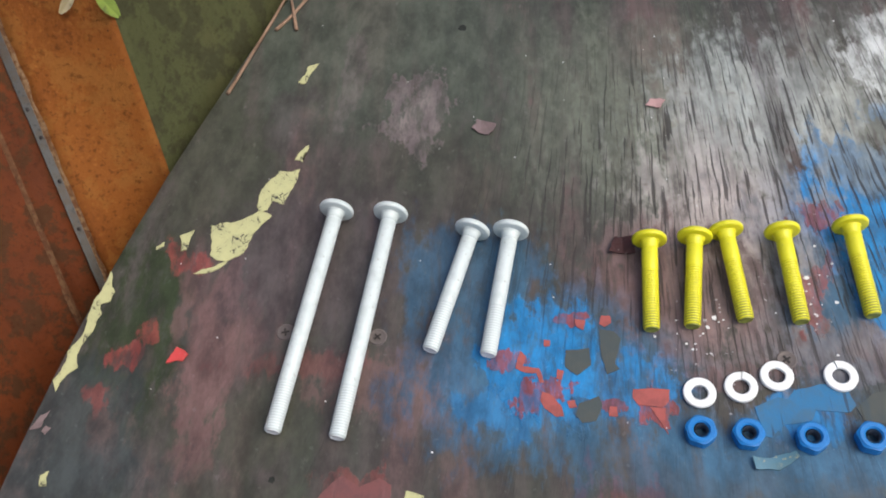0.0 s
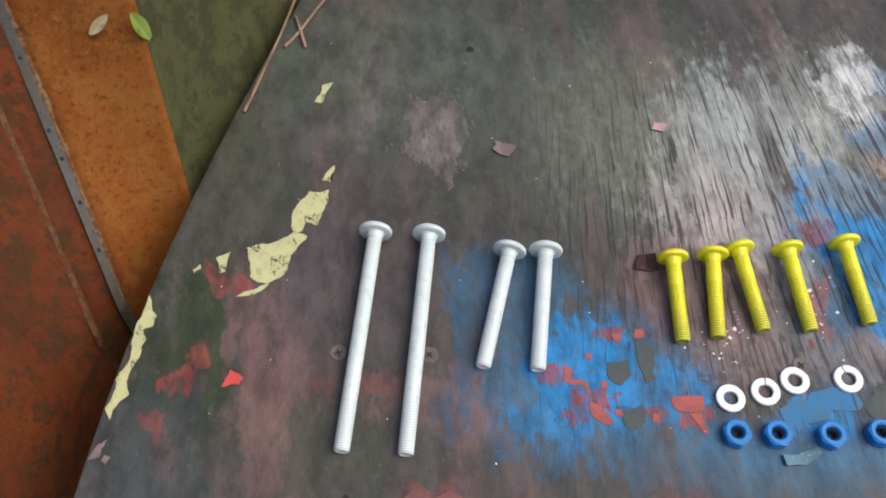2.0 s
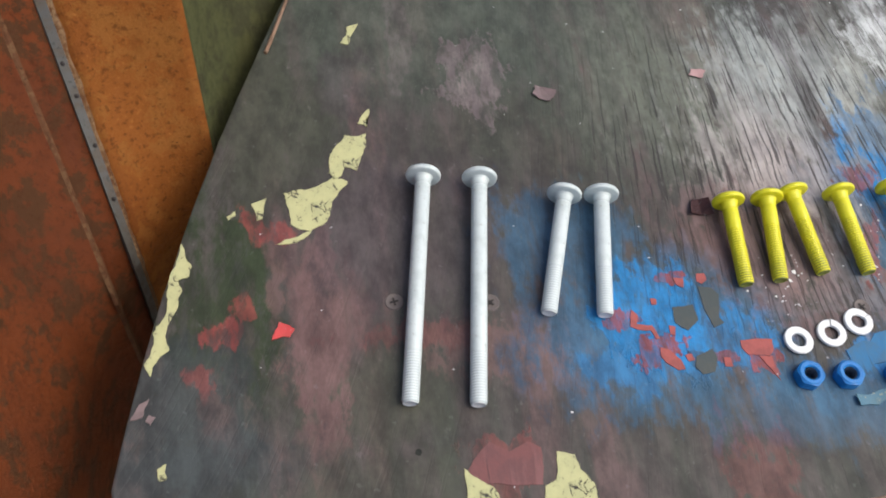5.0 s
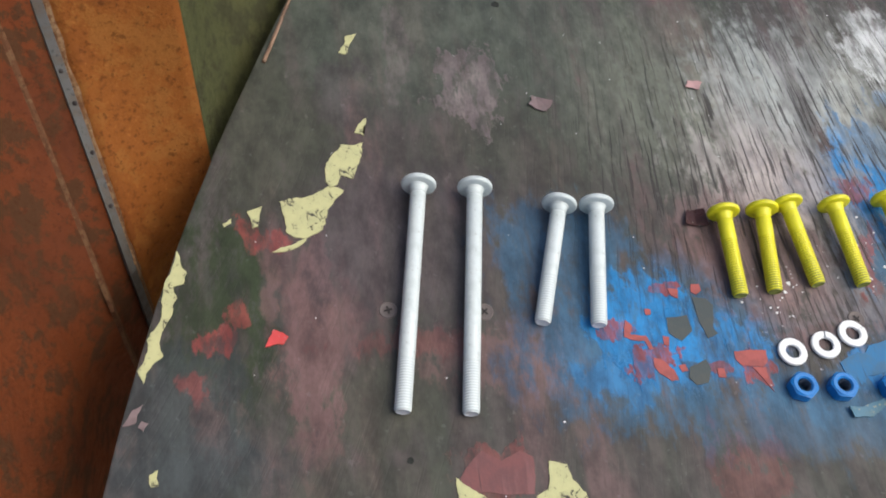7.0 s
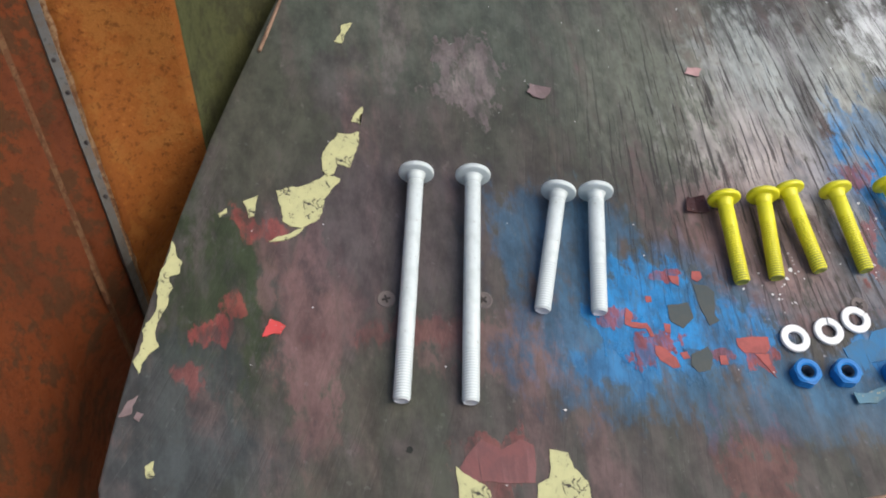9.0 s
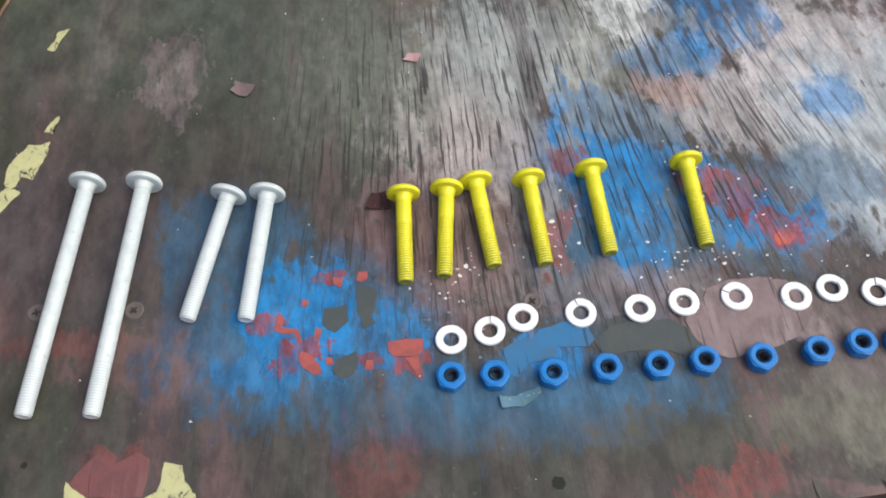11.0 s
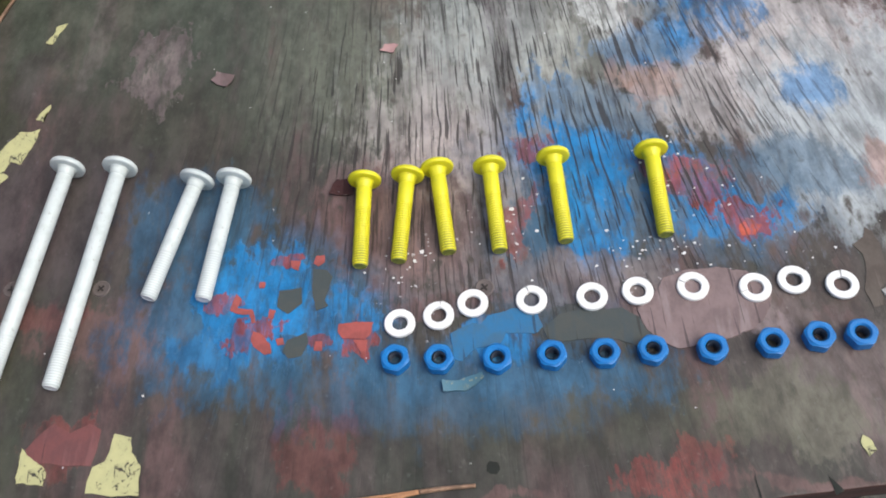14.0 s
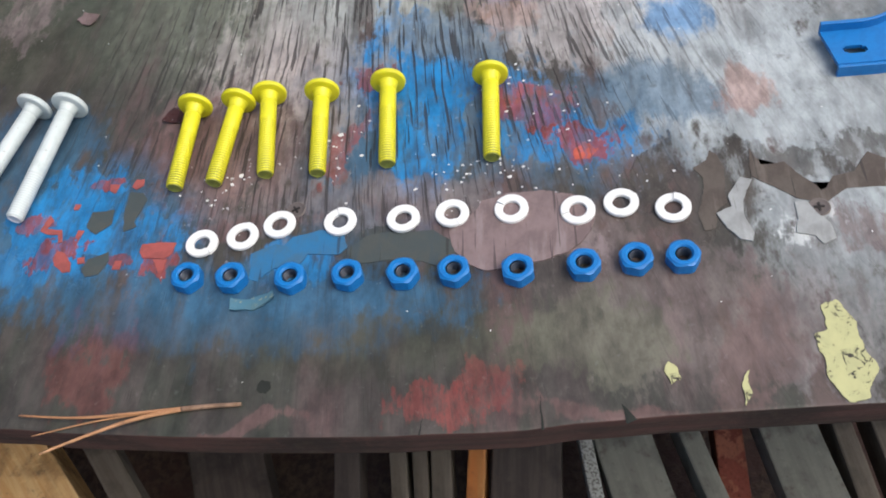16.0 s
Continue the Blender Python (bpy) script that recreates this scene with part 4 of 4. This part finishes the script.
flake("bare_timber_patch", [(0.3329, 0.2533), (0.3363, 0.2423), (0.3463, 0.2430), (0.3503, 0.2363), (0.3553, 0.2305), (0.3581, 0.2253), (0.3605, 0.2262), (0.3646, 0.2325), (0.3743, 0.2342), (0.3821, 0.2446), (0.3887, 0.2400), (0.3847, 0.2245), (0.3690, 0.2253), (0.3598, 0.2192), (0.3473, 0.2221), (0.3399, 0.2289), (0.3310, 0.2365)], M_BARE, "bare brown timber where the grey paint has come off", 91, 0.0002, amount=0.045, category="bare patch", group=COATS)
flake("grey_paint_coat", [(0.3460, 0.2198), (0.3504, 0.2205), (0.3541, 0.2128), (0.3581, 0.2077), (0.3588, 0.1998), (0.3531, 0.1970), (0.3508, 0.2017), (0.3435, 0.2039), (0.3457, 0.2105)], M_GREY_COAT, "pale grey paint coat peeling round a screw", 92, 0.0005, amount=0.045, category="paint coat", group=COATS)
flake("grey_paint_coat", [(0.3128, 0.2174), (0.3196, 0.2202), (0.3192, 0.2264), (0.3262, 0.2362), (0.3306, 0.2341), (0.3252, 0.2237), (0.3241, 0.2155), (0.3268, 0.2055), (0.3251, 0.2011), (0.3205, 0.2026), (0.3158, 0.2089)], M_GREY_COAT, "pale grey paint coat peeling off in a tongue", 93, 0.0007, amount=0.045, category="paint coat", group=COATS)


def board_screw(x, y, turn):
    s = tagged(new("board_screw"), "rusty countersunk cross-head screw sunk in the board", "screw", "board screws")
    s.location = (x, y, 0)
    part("head", revolve([(0.0001, 0.0002), (0.0030, 0.0003), (0.0043, 0.0006), (0.0048, 0.0002), (0.0048, 0.0)], 28, False), M_ZINC, s)
    dark = bpy.data.materials.get("screw_recess") or mat("screw_recess", (0.02, 0.015, 0.012), 0.7)
    for k in (0, 90):
        part("recess", box(-0.0022, 0.0022, -0.0005, 0.0005, 0.0004, 0.0009, 0.0002), dark, s).rotation_euler = (0, 0, radians(turn + k))


for sx, sy, st in ((-0.1290, 0.2668, 10), (-0.0797, 0.2618, 40), (0.1216, 0.2402, 30), (0.3555, 0.2165, 0)):
    board_screw(sx, sy, st)


def board_hole(x, y, r):
    m = bpy.data.materials.get("hole_dark") or mat("hole_dark", (0.012, 0.014, 0.01), 0.9)
    bm = bmesh.new()
    rng = random.Random(int(abs(x) * 1e4))
    ring = [bm.verts.new((r * rng.uniform(0.75, 1.1) * math.cos(a), r * rng.uniform(0.75, 1.1) * math.sin(a), 0.0002)) for a in [2 * math.pi * i / 16 for i in range(16)]]
    mid = bm.verts.new((0, 0, 0.0001))
    for i in range(16):
        bm.faces.new((ring[i], ring[(i + 1) % 16], mid))
    ob = link("knot_hole", bm, m)
    ob.location, ob.parent = (x, y, 0.0002), BOARD


board_hole(-0.1272, 0.1871, 0.0018), board_hole(0.1175, 0.1472, 0.0034), board_hole(-0.0353, 0.4851, 0.003)


def edge_split(x, y, w0, length, turn):
    """A dark wedge-shaped split in the board's front edge."""
    m = bpy.data.materials["hole_dark"]
    bm = bmesh.new()
    n = 8
    lo, hi = [], []
    for i in range(n + 1):
        k = i / n
        c = 0.0006 * noise.noise(Vector((x * 300, k * 4, 0)))
        lo.append(bm.verts.new((c - w0 * (1 - k) / 2, length * k, 0.0003)))
        hi.append(bm.verts.new((c + w0 * (1 - k) / 2 + 0.00005, length * k, 0.0003)))
    for i in range(n):
        bm.faces.new((lo[i], hi[i], hi[i + 1], lo[i + 1]))
    ob = link("edge_split", bm, m)
    ob.matrix_basis = pose(x, y, 0, 0, 0, turn)
    ob.parent = BOARD


edge_split(0.2323, 0.1212, 0.0011, 0.015, 2), edge_split(0.2663, 0.1225, 0.0045, 0.0085, 22), edge_split(0.1837, 0.1218, 0.0008, 0.008, -10)


flake("grey_paint_chip", [(-0.2568, 0.2168), (-0.2529, 0.2242), (-0.2483, 0.2266), (-0.2510, 0.2181)], M_LILAC_COAT, "dull lilac-grey paint chip at the board's edge", 41, 0.0005, amount=0.1)
flake("grey_paint_chip", [(-0.2500, 0.2156), (-0.2484, 0.2186), (-0.2454, 0.2175), (-0.2475, 0.2135)], M_LILAC_COAT, "tiny lilac-grey paint chip near the board's edge", 42, 0.0005, amount=0.1)


def flecks():
    """White flecks of paint strewn round the bolts' ends, as one heap."""
    rng = random.Random(17)
    bm = bmesh.new()

    def fleck(x, y, r):
        n = rng.choice((4, 5, 6))
        a0 = rng.uniform(0, 6.28)
        ring = []
        for i in range(n):
            a, q = a0 + 2 * math.pi * i / n, r * rng.uniform(0.5, 1.25)
            ring.append((x + q * math.cos(a), y + 0.8 * q * math.sin(a)))
        lo = [bm.verts.new((p[0], p[1], 0.0001)) for p in ring]
        hi = [bm.verts.new((p[0], p[1], 0.0004)) for p in ring]
        bm.faces.new(hi), bm.faces.new(lo[::-1])
        for i in range(n):
            bm.faces.new((lo[i], lo[(i + 1) % n], hi[(i + 1) % n], hi[i]))

    for cx, cy, sx, sy, k in ((0.0823, 0.2576, 0.012, 0.008, 16), (0.1946, 0.2479, 0.010, 0.010, 14), (0.2186, 0.2539, 0.010, 0.008, 16), (0.1410, 0.2769, 0.006, 0.014, 16), (0.2284, 0.3056, 0.010, 0.012, 12), (0.2668, 0.2458, 0.012, 0.008, 8), (0.2366, 0.2142, 0.018, 0.010, 9), (0.2519, 0.2801, 0.012, 0.012, 8)):
        for _ in range(k):
            fleck(rng.gauss(cx, sx), rng.gauss(cy, sy), abs(rng.gauss(0.0005, 0.0003)) + 0.0002)
    for _ in range(70):
        fleck(rng.uniform(-0.2, 0.4), rng.uniform(0.15, 0.5), rng.uniform(0.0002, 0.0006))
    bmesh.ops.recalc_face_normals(bm, faces=bm.faces)
    tagged(link("paint_flecks", bm, M_FLECK), "tiny white flecks of paint strewn on the board", "paint flecks", kind="stuff")


M_FLECK = mat("white_fleck", (0.6, 0.6, 0.58), 0.6)
flecks()


# ---- blue bracket ----
def bracket():
    b = tagged(new("steel_bracket"), "bright blue painted steel bracket with a slotted hole", "bracket")
    b.matrix_basis = pose(0.3800, 0.2935, 0.0, 0, 0, -2)
    W, L, z0, z1 = 0.0225, 0.062, 0.0045, 0.0065

    def bend(x, y):
        return y + 22.0 * min(0.022, max(0.0, x - 0.018)) ** 2 + 0.97 * max(0.0, x - 0.04)

    def slant(x, y):
        return x - 0.19 * y

    # plate with a slot, made of strips round the opening
    bm = bmesh.new()
    xs = [0.0, 0.0058, 0.0072, 0.0150, 0.0164, 0.022, 0.03, 0.038, 0.048, L]
    ys = [0.0, 0.0065, 0.0075, 0.0105, 0.0115, W - 0.003, W]
    hole = {(1, 2), (2, 1), (2, 2), (2, 3), (3, 2)}
    top = {(i, j): bm.verts.new((slant(xs[i], ys[j]), bend(xs[i], ys[j]), z1)) for i in range(10) for j in range(7)}
    low = {k: bm.verts.new((v.co.x, v.co.y, z0)) for k, v in top.items()}
    cells = {(i, j) for i in range(9) for j in range(6)} - hole
    for i, j in cells:
        q = [(i, j), (i + 1, j), (i + 1, j + 1), (i, j + 1)]
        bm.faces.new([top[k] for k in q])
        bm.faces.new([low[k] for k in q[::-1]])
        for (di, dj), (a, c) in (((0, -1), (0, 1)), ((1, 0), (1, 2)), ((0, 1), (2, 3)), ((-1, 0), (3, 0))):
            if (i + di, j + dj) not in cells:
                bm.faces.new((low[q[a]], low[q[c]], top[q[c]], top[q[a]]))
    bmesh.ops.recalc_face_normals(bm, faces=bm.faces)
    part("plate", bm, M_BLUE, b)
    for name, y, out, lo, hi in (("rear_flange", W, 0.002, z0, 0.0115), ("front_lip", 0.0, -0.002, 0.0, z1)):
        fb = bmesh.new()
        cols = []
        for i in range(17):
            x = L * i / 16
            yy = bend(x, y)
            cols.append([fb.verts.new((slant(x, y), yy, lo)), fb.verts.new((slant(x, y), yy, hi - 0.0005)), fb.verts.new((slant(x, y), yy + 0.25 * out, hi)), fb.verts.new((slant(x, y), yy + 0.75 * out, hi)), fb.verts.new((slant(x, y), yy + out, hi - 0.0005)), fb.verts.new((slant(x, y), yy + out, lo))])
        for p, q in zip(cols, cols[1:]):
            for k in range(6):
                fb.faces.new((p[k], q[k], q[(k + 1) % 6], p[(k + 1) % 6]))
        fb.faces.new(cols[0]), fb.faces.new(cols[-1][::-1])
        bmesh.ops.recalc_face_normals(fb, faces=fb.faces)
        part(name, fb, M_BLUE, b)


bracket()


# ---- pine needles and twigs ----
def strand(points, r0, r1, n=6):
    """A tapered stalk through the points."""
    bm = bmesh.new()
    pts = []
    P = [Vector(p) for p in points]
    for i in range(len(P) - 1):
        a, b, c, d = P[max(0, i - 1)], P[i], P[i + 1], P[min(len(P) - 1, i + 2)]
        for k in range(6):
            t = k / 6
            pts.append(0.5 * (2 * b + (c - a) * t + (2 * a - 5 * b + 4 * c - d) * t * t + (3 * b - a - 3 * c + d) * t ** 3))
    pts.append(P[-1])
    rings = []
    for i, p in enumerate(pts):
        d = (pts[min(i + 1, len(pts) - 1)] - pts[max(i - 1, 0)]).normalized()
        u = d.cross(Vector((0, 0, 1))).normalized()
        v = u.cross(d)
        r = r0 + (r1 - r0) * i / (len(pts) - 1)
        rings.append([bm.verts.new(p + r * (math.cos(2 * math.pi * k / n) * u + math.sin(2 * math.pi * k / n) * v)) for k in range(n)])
    for a, b in zip(rings, rings[1:]):
        for k in range(n):
            bm.faces.new((a[k], a[(k + 1) % n], b[(k + 1) % n], b[k]))
    bm.faces.new(rings[0]), bm.faces.new(rings[-1])
    bmesh.ops.recalc_face_normals(bm, faces=bm.faces)
    return bm


M_NEEDLE = wood_material("dry_pine_needle", (0.32, 0.15, 0.065), (0.42, 0.23, 0.11), "x", 0.55)
M_TWIG = wood_material("dry_twig", (0.16, 0.09, 0.05), (0.26, 0.16, 0.1), "y", 0.7)


def pine_needles():
    p = tagged(new("pine_needle_cluster"), "dry brown pine needles joined at the base", "pine needles")
    p.location = (0.0832, 0.1389, 0)
    o = Vector((0.0832, 0.1389, 0))

    def loc(*pts):
        return [Vector(q) - o for q in pts]

    part("sheath", strand(loc((0.1089, 0.1395, 0.0012), (0.0962, 0.1395, 0.0012), (0.0832, 0.1389, 0.0012)), 0.0009, 0.0012), M_TWIG, p, "dark needle sheath", True)
    part("needle", strand(loc((0.0831, 0.1391, 0.0012), (0.0512, 0.1375, 0.0018), (0.0334, 0.1375, 0.0024), (0.0107, 0.1399, 0.0024)), 0.0009, 0.0004), M_NEEDLE, p, "", True)
    part("needle", strand(loc((0.0832, 0.1389, 0.0012), (0.0640, 0.1352, 0.002), (0.0487, 0.1279, 0.006), (0.0308, 0.1180, 0.011)), 0.0011, 0.0006), M_NEEDLE, p, "", True)
    part("needle", strand(loc((0.0673, 0.1379, 0.0012), (0.0442, 0.1355, 0.001), (0.0184, 0.1306, 0.001)), 0.0005, 0.0003), M_NEEDLE, p, "", True)


pine_needles()


def twig(name, label, *stalks):
    p = tagged(new(name), label, "twig")
    o = Vector(stalks[0][0])
    p.location = (o.x, o.y, 0)
    for s in stalks:
        part("stalk", strand([Vector(q) - Vector((o.x, o.y, 0)) for q in s], 0.0013, 0.0009), M_TWIG, p, "", True)


twig("dry_twig", "dry forked brown twig lying near the board's edge", [(-0.1598, 0.4947, 0.0015), (-0.1492, 0.5090, 0.0015), (-0.1373, 0.5281, 0.003), (-0.1240, 0.5445, 0.006)], [(-0.1457, 0.4933, 0.0015), (-0.1490, 0.5090, 0.002), (-0.1521, 0.5230, 0.0015)])
twig("edge_twig", "thin dry brown twig along the board's edge", [(-0.1850, 0.4399, 0.0013), (-0.1787, 0.4578, 0.0013), (-0.1707, 0.4820, 0.0013), (-0.1601, 0.5134, 0.0015), (-0.1500, 0.5488, 0.002)])


def leaf(x, y, z, length, width, turn, tilt, material, label):
    bm = bmesh.new()
    cols = []
    for i in range(9):
        k = i / 8
        w = width * math.sin(math.pi * (0.08 + 0.84 * k)) * 0.5
        c = length * (k - 0.5)
        cols.append([bm.verts.new((c, -w, 0.0008)), bm.verts.new((c, 0, 0.0)), bm.verts.new((c, w, 0.0008)), bm.verts.new((c, 0, -0.0003))])
    for a, b in zip(cols, cols[1:]):
        for i in range(4):
            bm.faces.new((a[i], b[i], b[(i + 1) % 4], a[(i + 1) % 4]))
    ob = link("leaf", bm, material)
    ob.matrix_basis = pose(x, y, z, 90 + tilt, turn, 20)
    tagged(ob, label, "leaf")


leaf(-0.2495, 0.4337, 0.0875, 0.016, 0.006, -38, -35, wood_material("dead_leaf", (0.3, 0.24, 0.12), (0.4, 0.34, 0.2), "x"), "small dead tan leaf stuck to the rusty wall")
leaf(-0.2275, 0.4331, 0.0855, 0.022, 0.009, 75, -35, wood_material("green_leaf", (0.14, 0.2, 0.03), (0.2, 0.27, 0.04), "x"), "small yellow-green leaf stuck to the rusty wall")


# ---- timber heaped under the board ----
def plank(name, x0, y0, x1, y1, width, z, thick, material, label, length=0.5, slope=0.0, back=0.18):
    """A board end with worn edges that runs from under the table towards the viewer."""
    L = math.hypot(x1 - x0, y1 - y0)
    bm = box(-width / 2, width / 2, -back, length - back, -thick, 0, 0.0015)
    bmesh.ops.subdivide_edges(bm, edges=[e for e in bm.edges if e.calc_length() > length * 0.6], cuts=14, use_grid_fill=True)
    rng = random.Random(int(1e4 * abs(x0)))
    for v in bm.verts:
        k = noise.noise(Vector((v.co.y * 14 + x0 * 90, v.co.x * 20, x0 * 50)))
        v.co.x += 0.0012 * k
        v.co.z += 0.0010 * noise.noise(Vector((v.co.x * 40, v.co.y * 12, x0 * 70)))
    ob = link(name, bm, material)
    turn = math.degrees(math.atan2(-(x1 - x0), y1 - y0))
    ob.matrix_basis = pose(x0, y0, z, slope, 0, turn)
    return tagged(ob, label, "plank", "timber under the board")


M_OLD_GREY = wood_material("old_grey_timber", (0.085, 0.07, 0.05), (0.12, 0.1, 0.075), "y")
M_OLD_DARK = wood_material("old_dark_timber", (0.035, 0.027, 0.022), (0.06, 0.047, 0.038), "y")
M_OLD_YELLOW = wood_material("yellow_pine_timber", (0.5, 0.28, 0.1), (0.6, 0.4, 0.18), "y")
M_OLD_ORANGE = wood_material("orange_painted_strip", (0.42, 0.14, 0.03), (0.36, 0.17, 0.05), "y")
M_OLD_WHITE = painted("flaked_white_paint", (0.3, 0.31, 0.28), (0.2, 0.2, 0.17), 0.75, (0.06, 0.05, 0.04), 0.5, 0.56)
M_OLD_PALE = wood_material("pale_grey_board", (0.13, 0.13, 0.105), (0.16, 0.16, 0.13), "y")
M_OLD_RED = rust_material("red_brown_scrap", (0.16, 0.045, 0.03), (0.1, 0.03, 0.02), (0.2, 0.08, 0.05))
GZ = -0.28
plank("yellow_pine_beam", -0.1920, 0.2307, -0.1525, 0.1857, 0.078, GZ, 0.05, M_OLD_YELLOW, "yellow sawn pine beam lying under the board", 0.4, 0.0, 0.03)
plank("brown_plank", -0.1150, 0.2458, -0.0876, 0.2100, 0.021, GZ - 0.002, 0.03, M_OLD_GREY, "brown old plank lying under the board")
plank("dark_plank", -0.0300, 0.2420, -0.0180, 0.2060, 0.060, GZ - 0.05, 0.03, M_OLD_DARK, "dark brown old plank deep under the board")
plank("grey_batten", 0.0780, 0.2365, 0.0805, 0.2020, 0.019, GZ, 0.03, M_OLD_DARK, "dark grey narrow batten under the board")
plank("grey_batten", 0.1158, 0.2343, 0.1190, 0.2003, 0.012, GZ, 0.03, M_OLD_GREY, "grey narrow batten under the board")
plank("grey_batten", 0.1318, 0.2335, 0.1336, 0.1997, 0.0112, GZ - 0.003, 0.03, M_OLD_GREY, "thin grey batten under the board")
plank("grey_batten", 0.1478, 0.2326, 0.1492, 0.1989, 0.0145, GZ - 0.001, 0.03, M_OLD_GREY, "brown-grey batten under the board")
plank("orange_batten", 0.1735, 0.2312, 0.1721, 0.1978, 0.0122, GZ + 0.001, 0.03, M_OLD_ORANGE, "narrow orange painted batten under the board")
plank("grey_plank", 0.2092, 0.2293, 0.2076, 0.1962, 0.049, GZ - 0.003, 0.025, M_OLD_DARK, "dark grey weathered plank under the board")
plank("white_batten", 0.2513, 0.2290, 0.2553, 0.1939, 0.0095, GZ + 0.002, 0.03, M_OLD_WHITE, "batten with flaking white paint under the board")
plank("grey_plank", 0.2790, 0.2286, 0.2870, 0.1926, 0.041, GZ - 0.002, 0.025, M_OLD_PALE, "stained grey plank under the board")
plank("grey_batten", 0.3245, 0.2301, 0.3349, 0.1902, 0.0145, GZ + 0.001, 0.03, M_OLD_PALE, "pale grey batten with dark stains under the board")
plank("scrap_wood", 0.3490, 0.2200, 0.3476, 0.1897, 0.020, GZ - 0.008, 0.03, M_OLD_RED, "red-brown scrap strip under the board")
plank("pale_plank", 0.3904, 0.2315, 0.3982, 0.1873, 0.039, GZ, 0.025, M_OLD_PALE, "pale grey smooth plank under the board")
plank("grey_batten", 0.4253, 0.2325, 0.4295, 0.1858, 0.0138, GZ - 0.001, 0.03, M_OLD_GREY, "grey batten under the board")
plank("grey_batten", 0.4560, 0.2330, 0.4600, 0.1860, 0.0200, GZ - 0.006, 0.03, M_OLD_GREY, "broad grey batten under the board")


# ---- trestle that carries the board, hidden below it ----
def trestle():
    tr = tagged(new("trestle"), "dark old timber frame that carries the board", "trestle")
    tr.location = (0, 0, -0.42)
    for x in (-0.08, 0.62):
        part("leg", box(x - 0.03, x + 0.03, 0.44, 0.50, 0, 0.42 - BOARD_T - 0.04, 0.003), M_OLD_DARK, tr)
        part("leg", box(x - 0.03, x + 0.03, 0.84, 0.90, 0, 0.42 - BOARD_T - 0.04, 0.003), M_OLD_DARK, tr)
        part("rail", box(x - 0.03, x + 0.03, 0.40, 0.94, 0.42 - BOARD_T - 0.04, 0.42 - BOARD_T, 0.003), M_OLD_DARK, tr)


trestle()
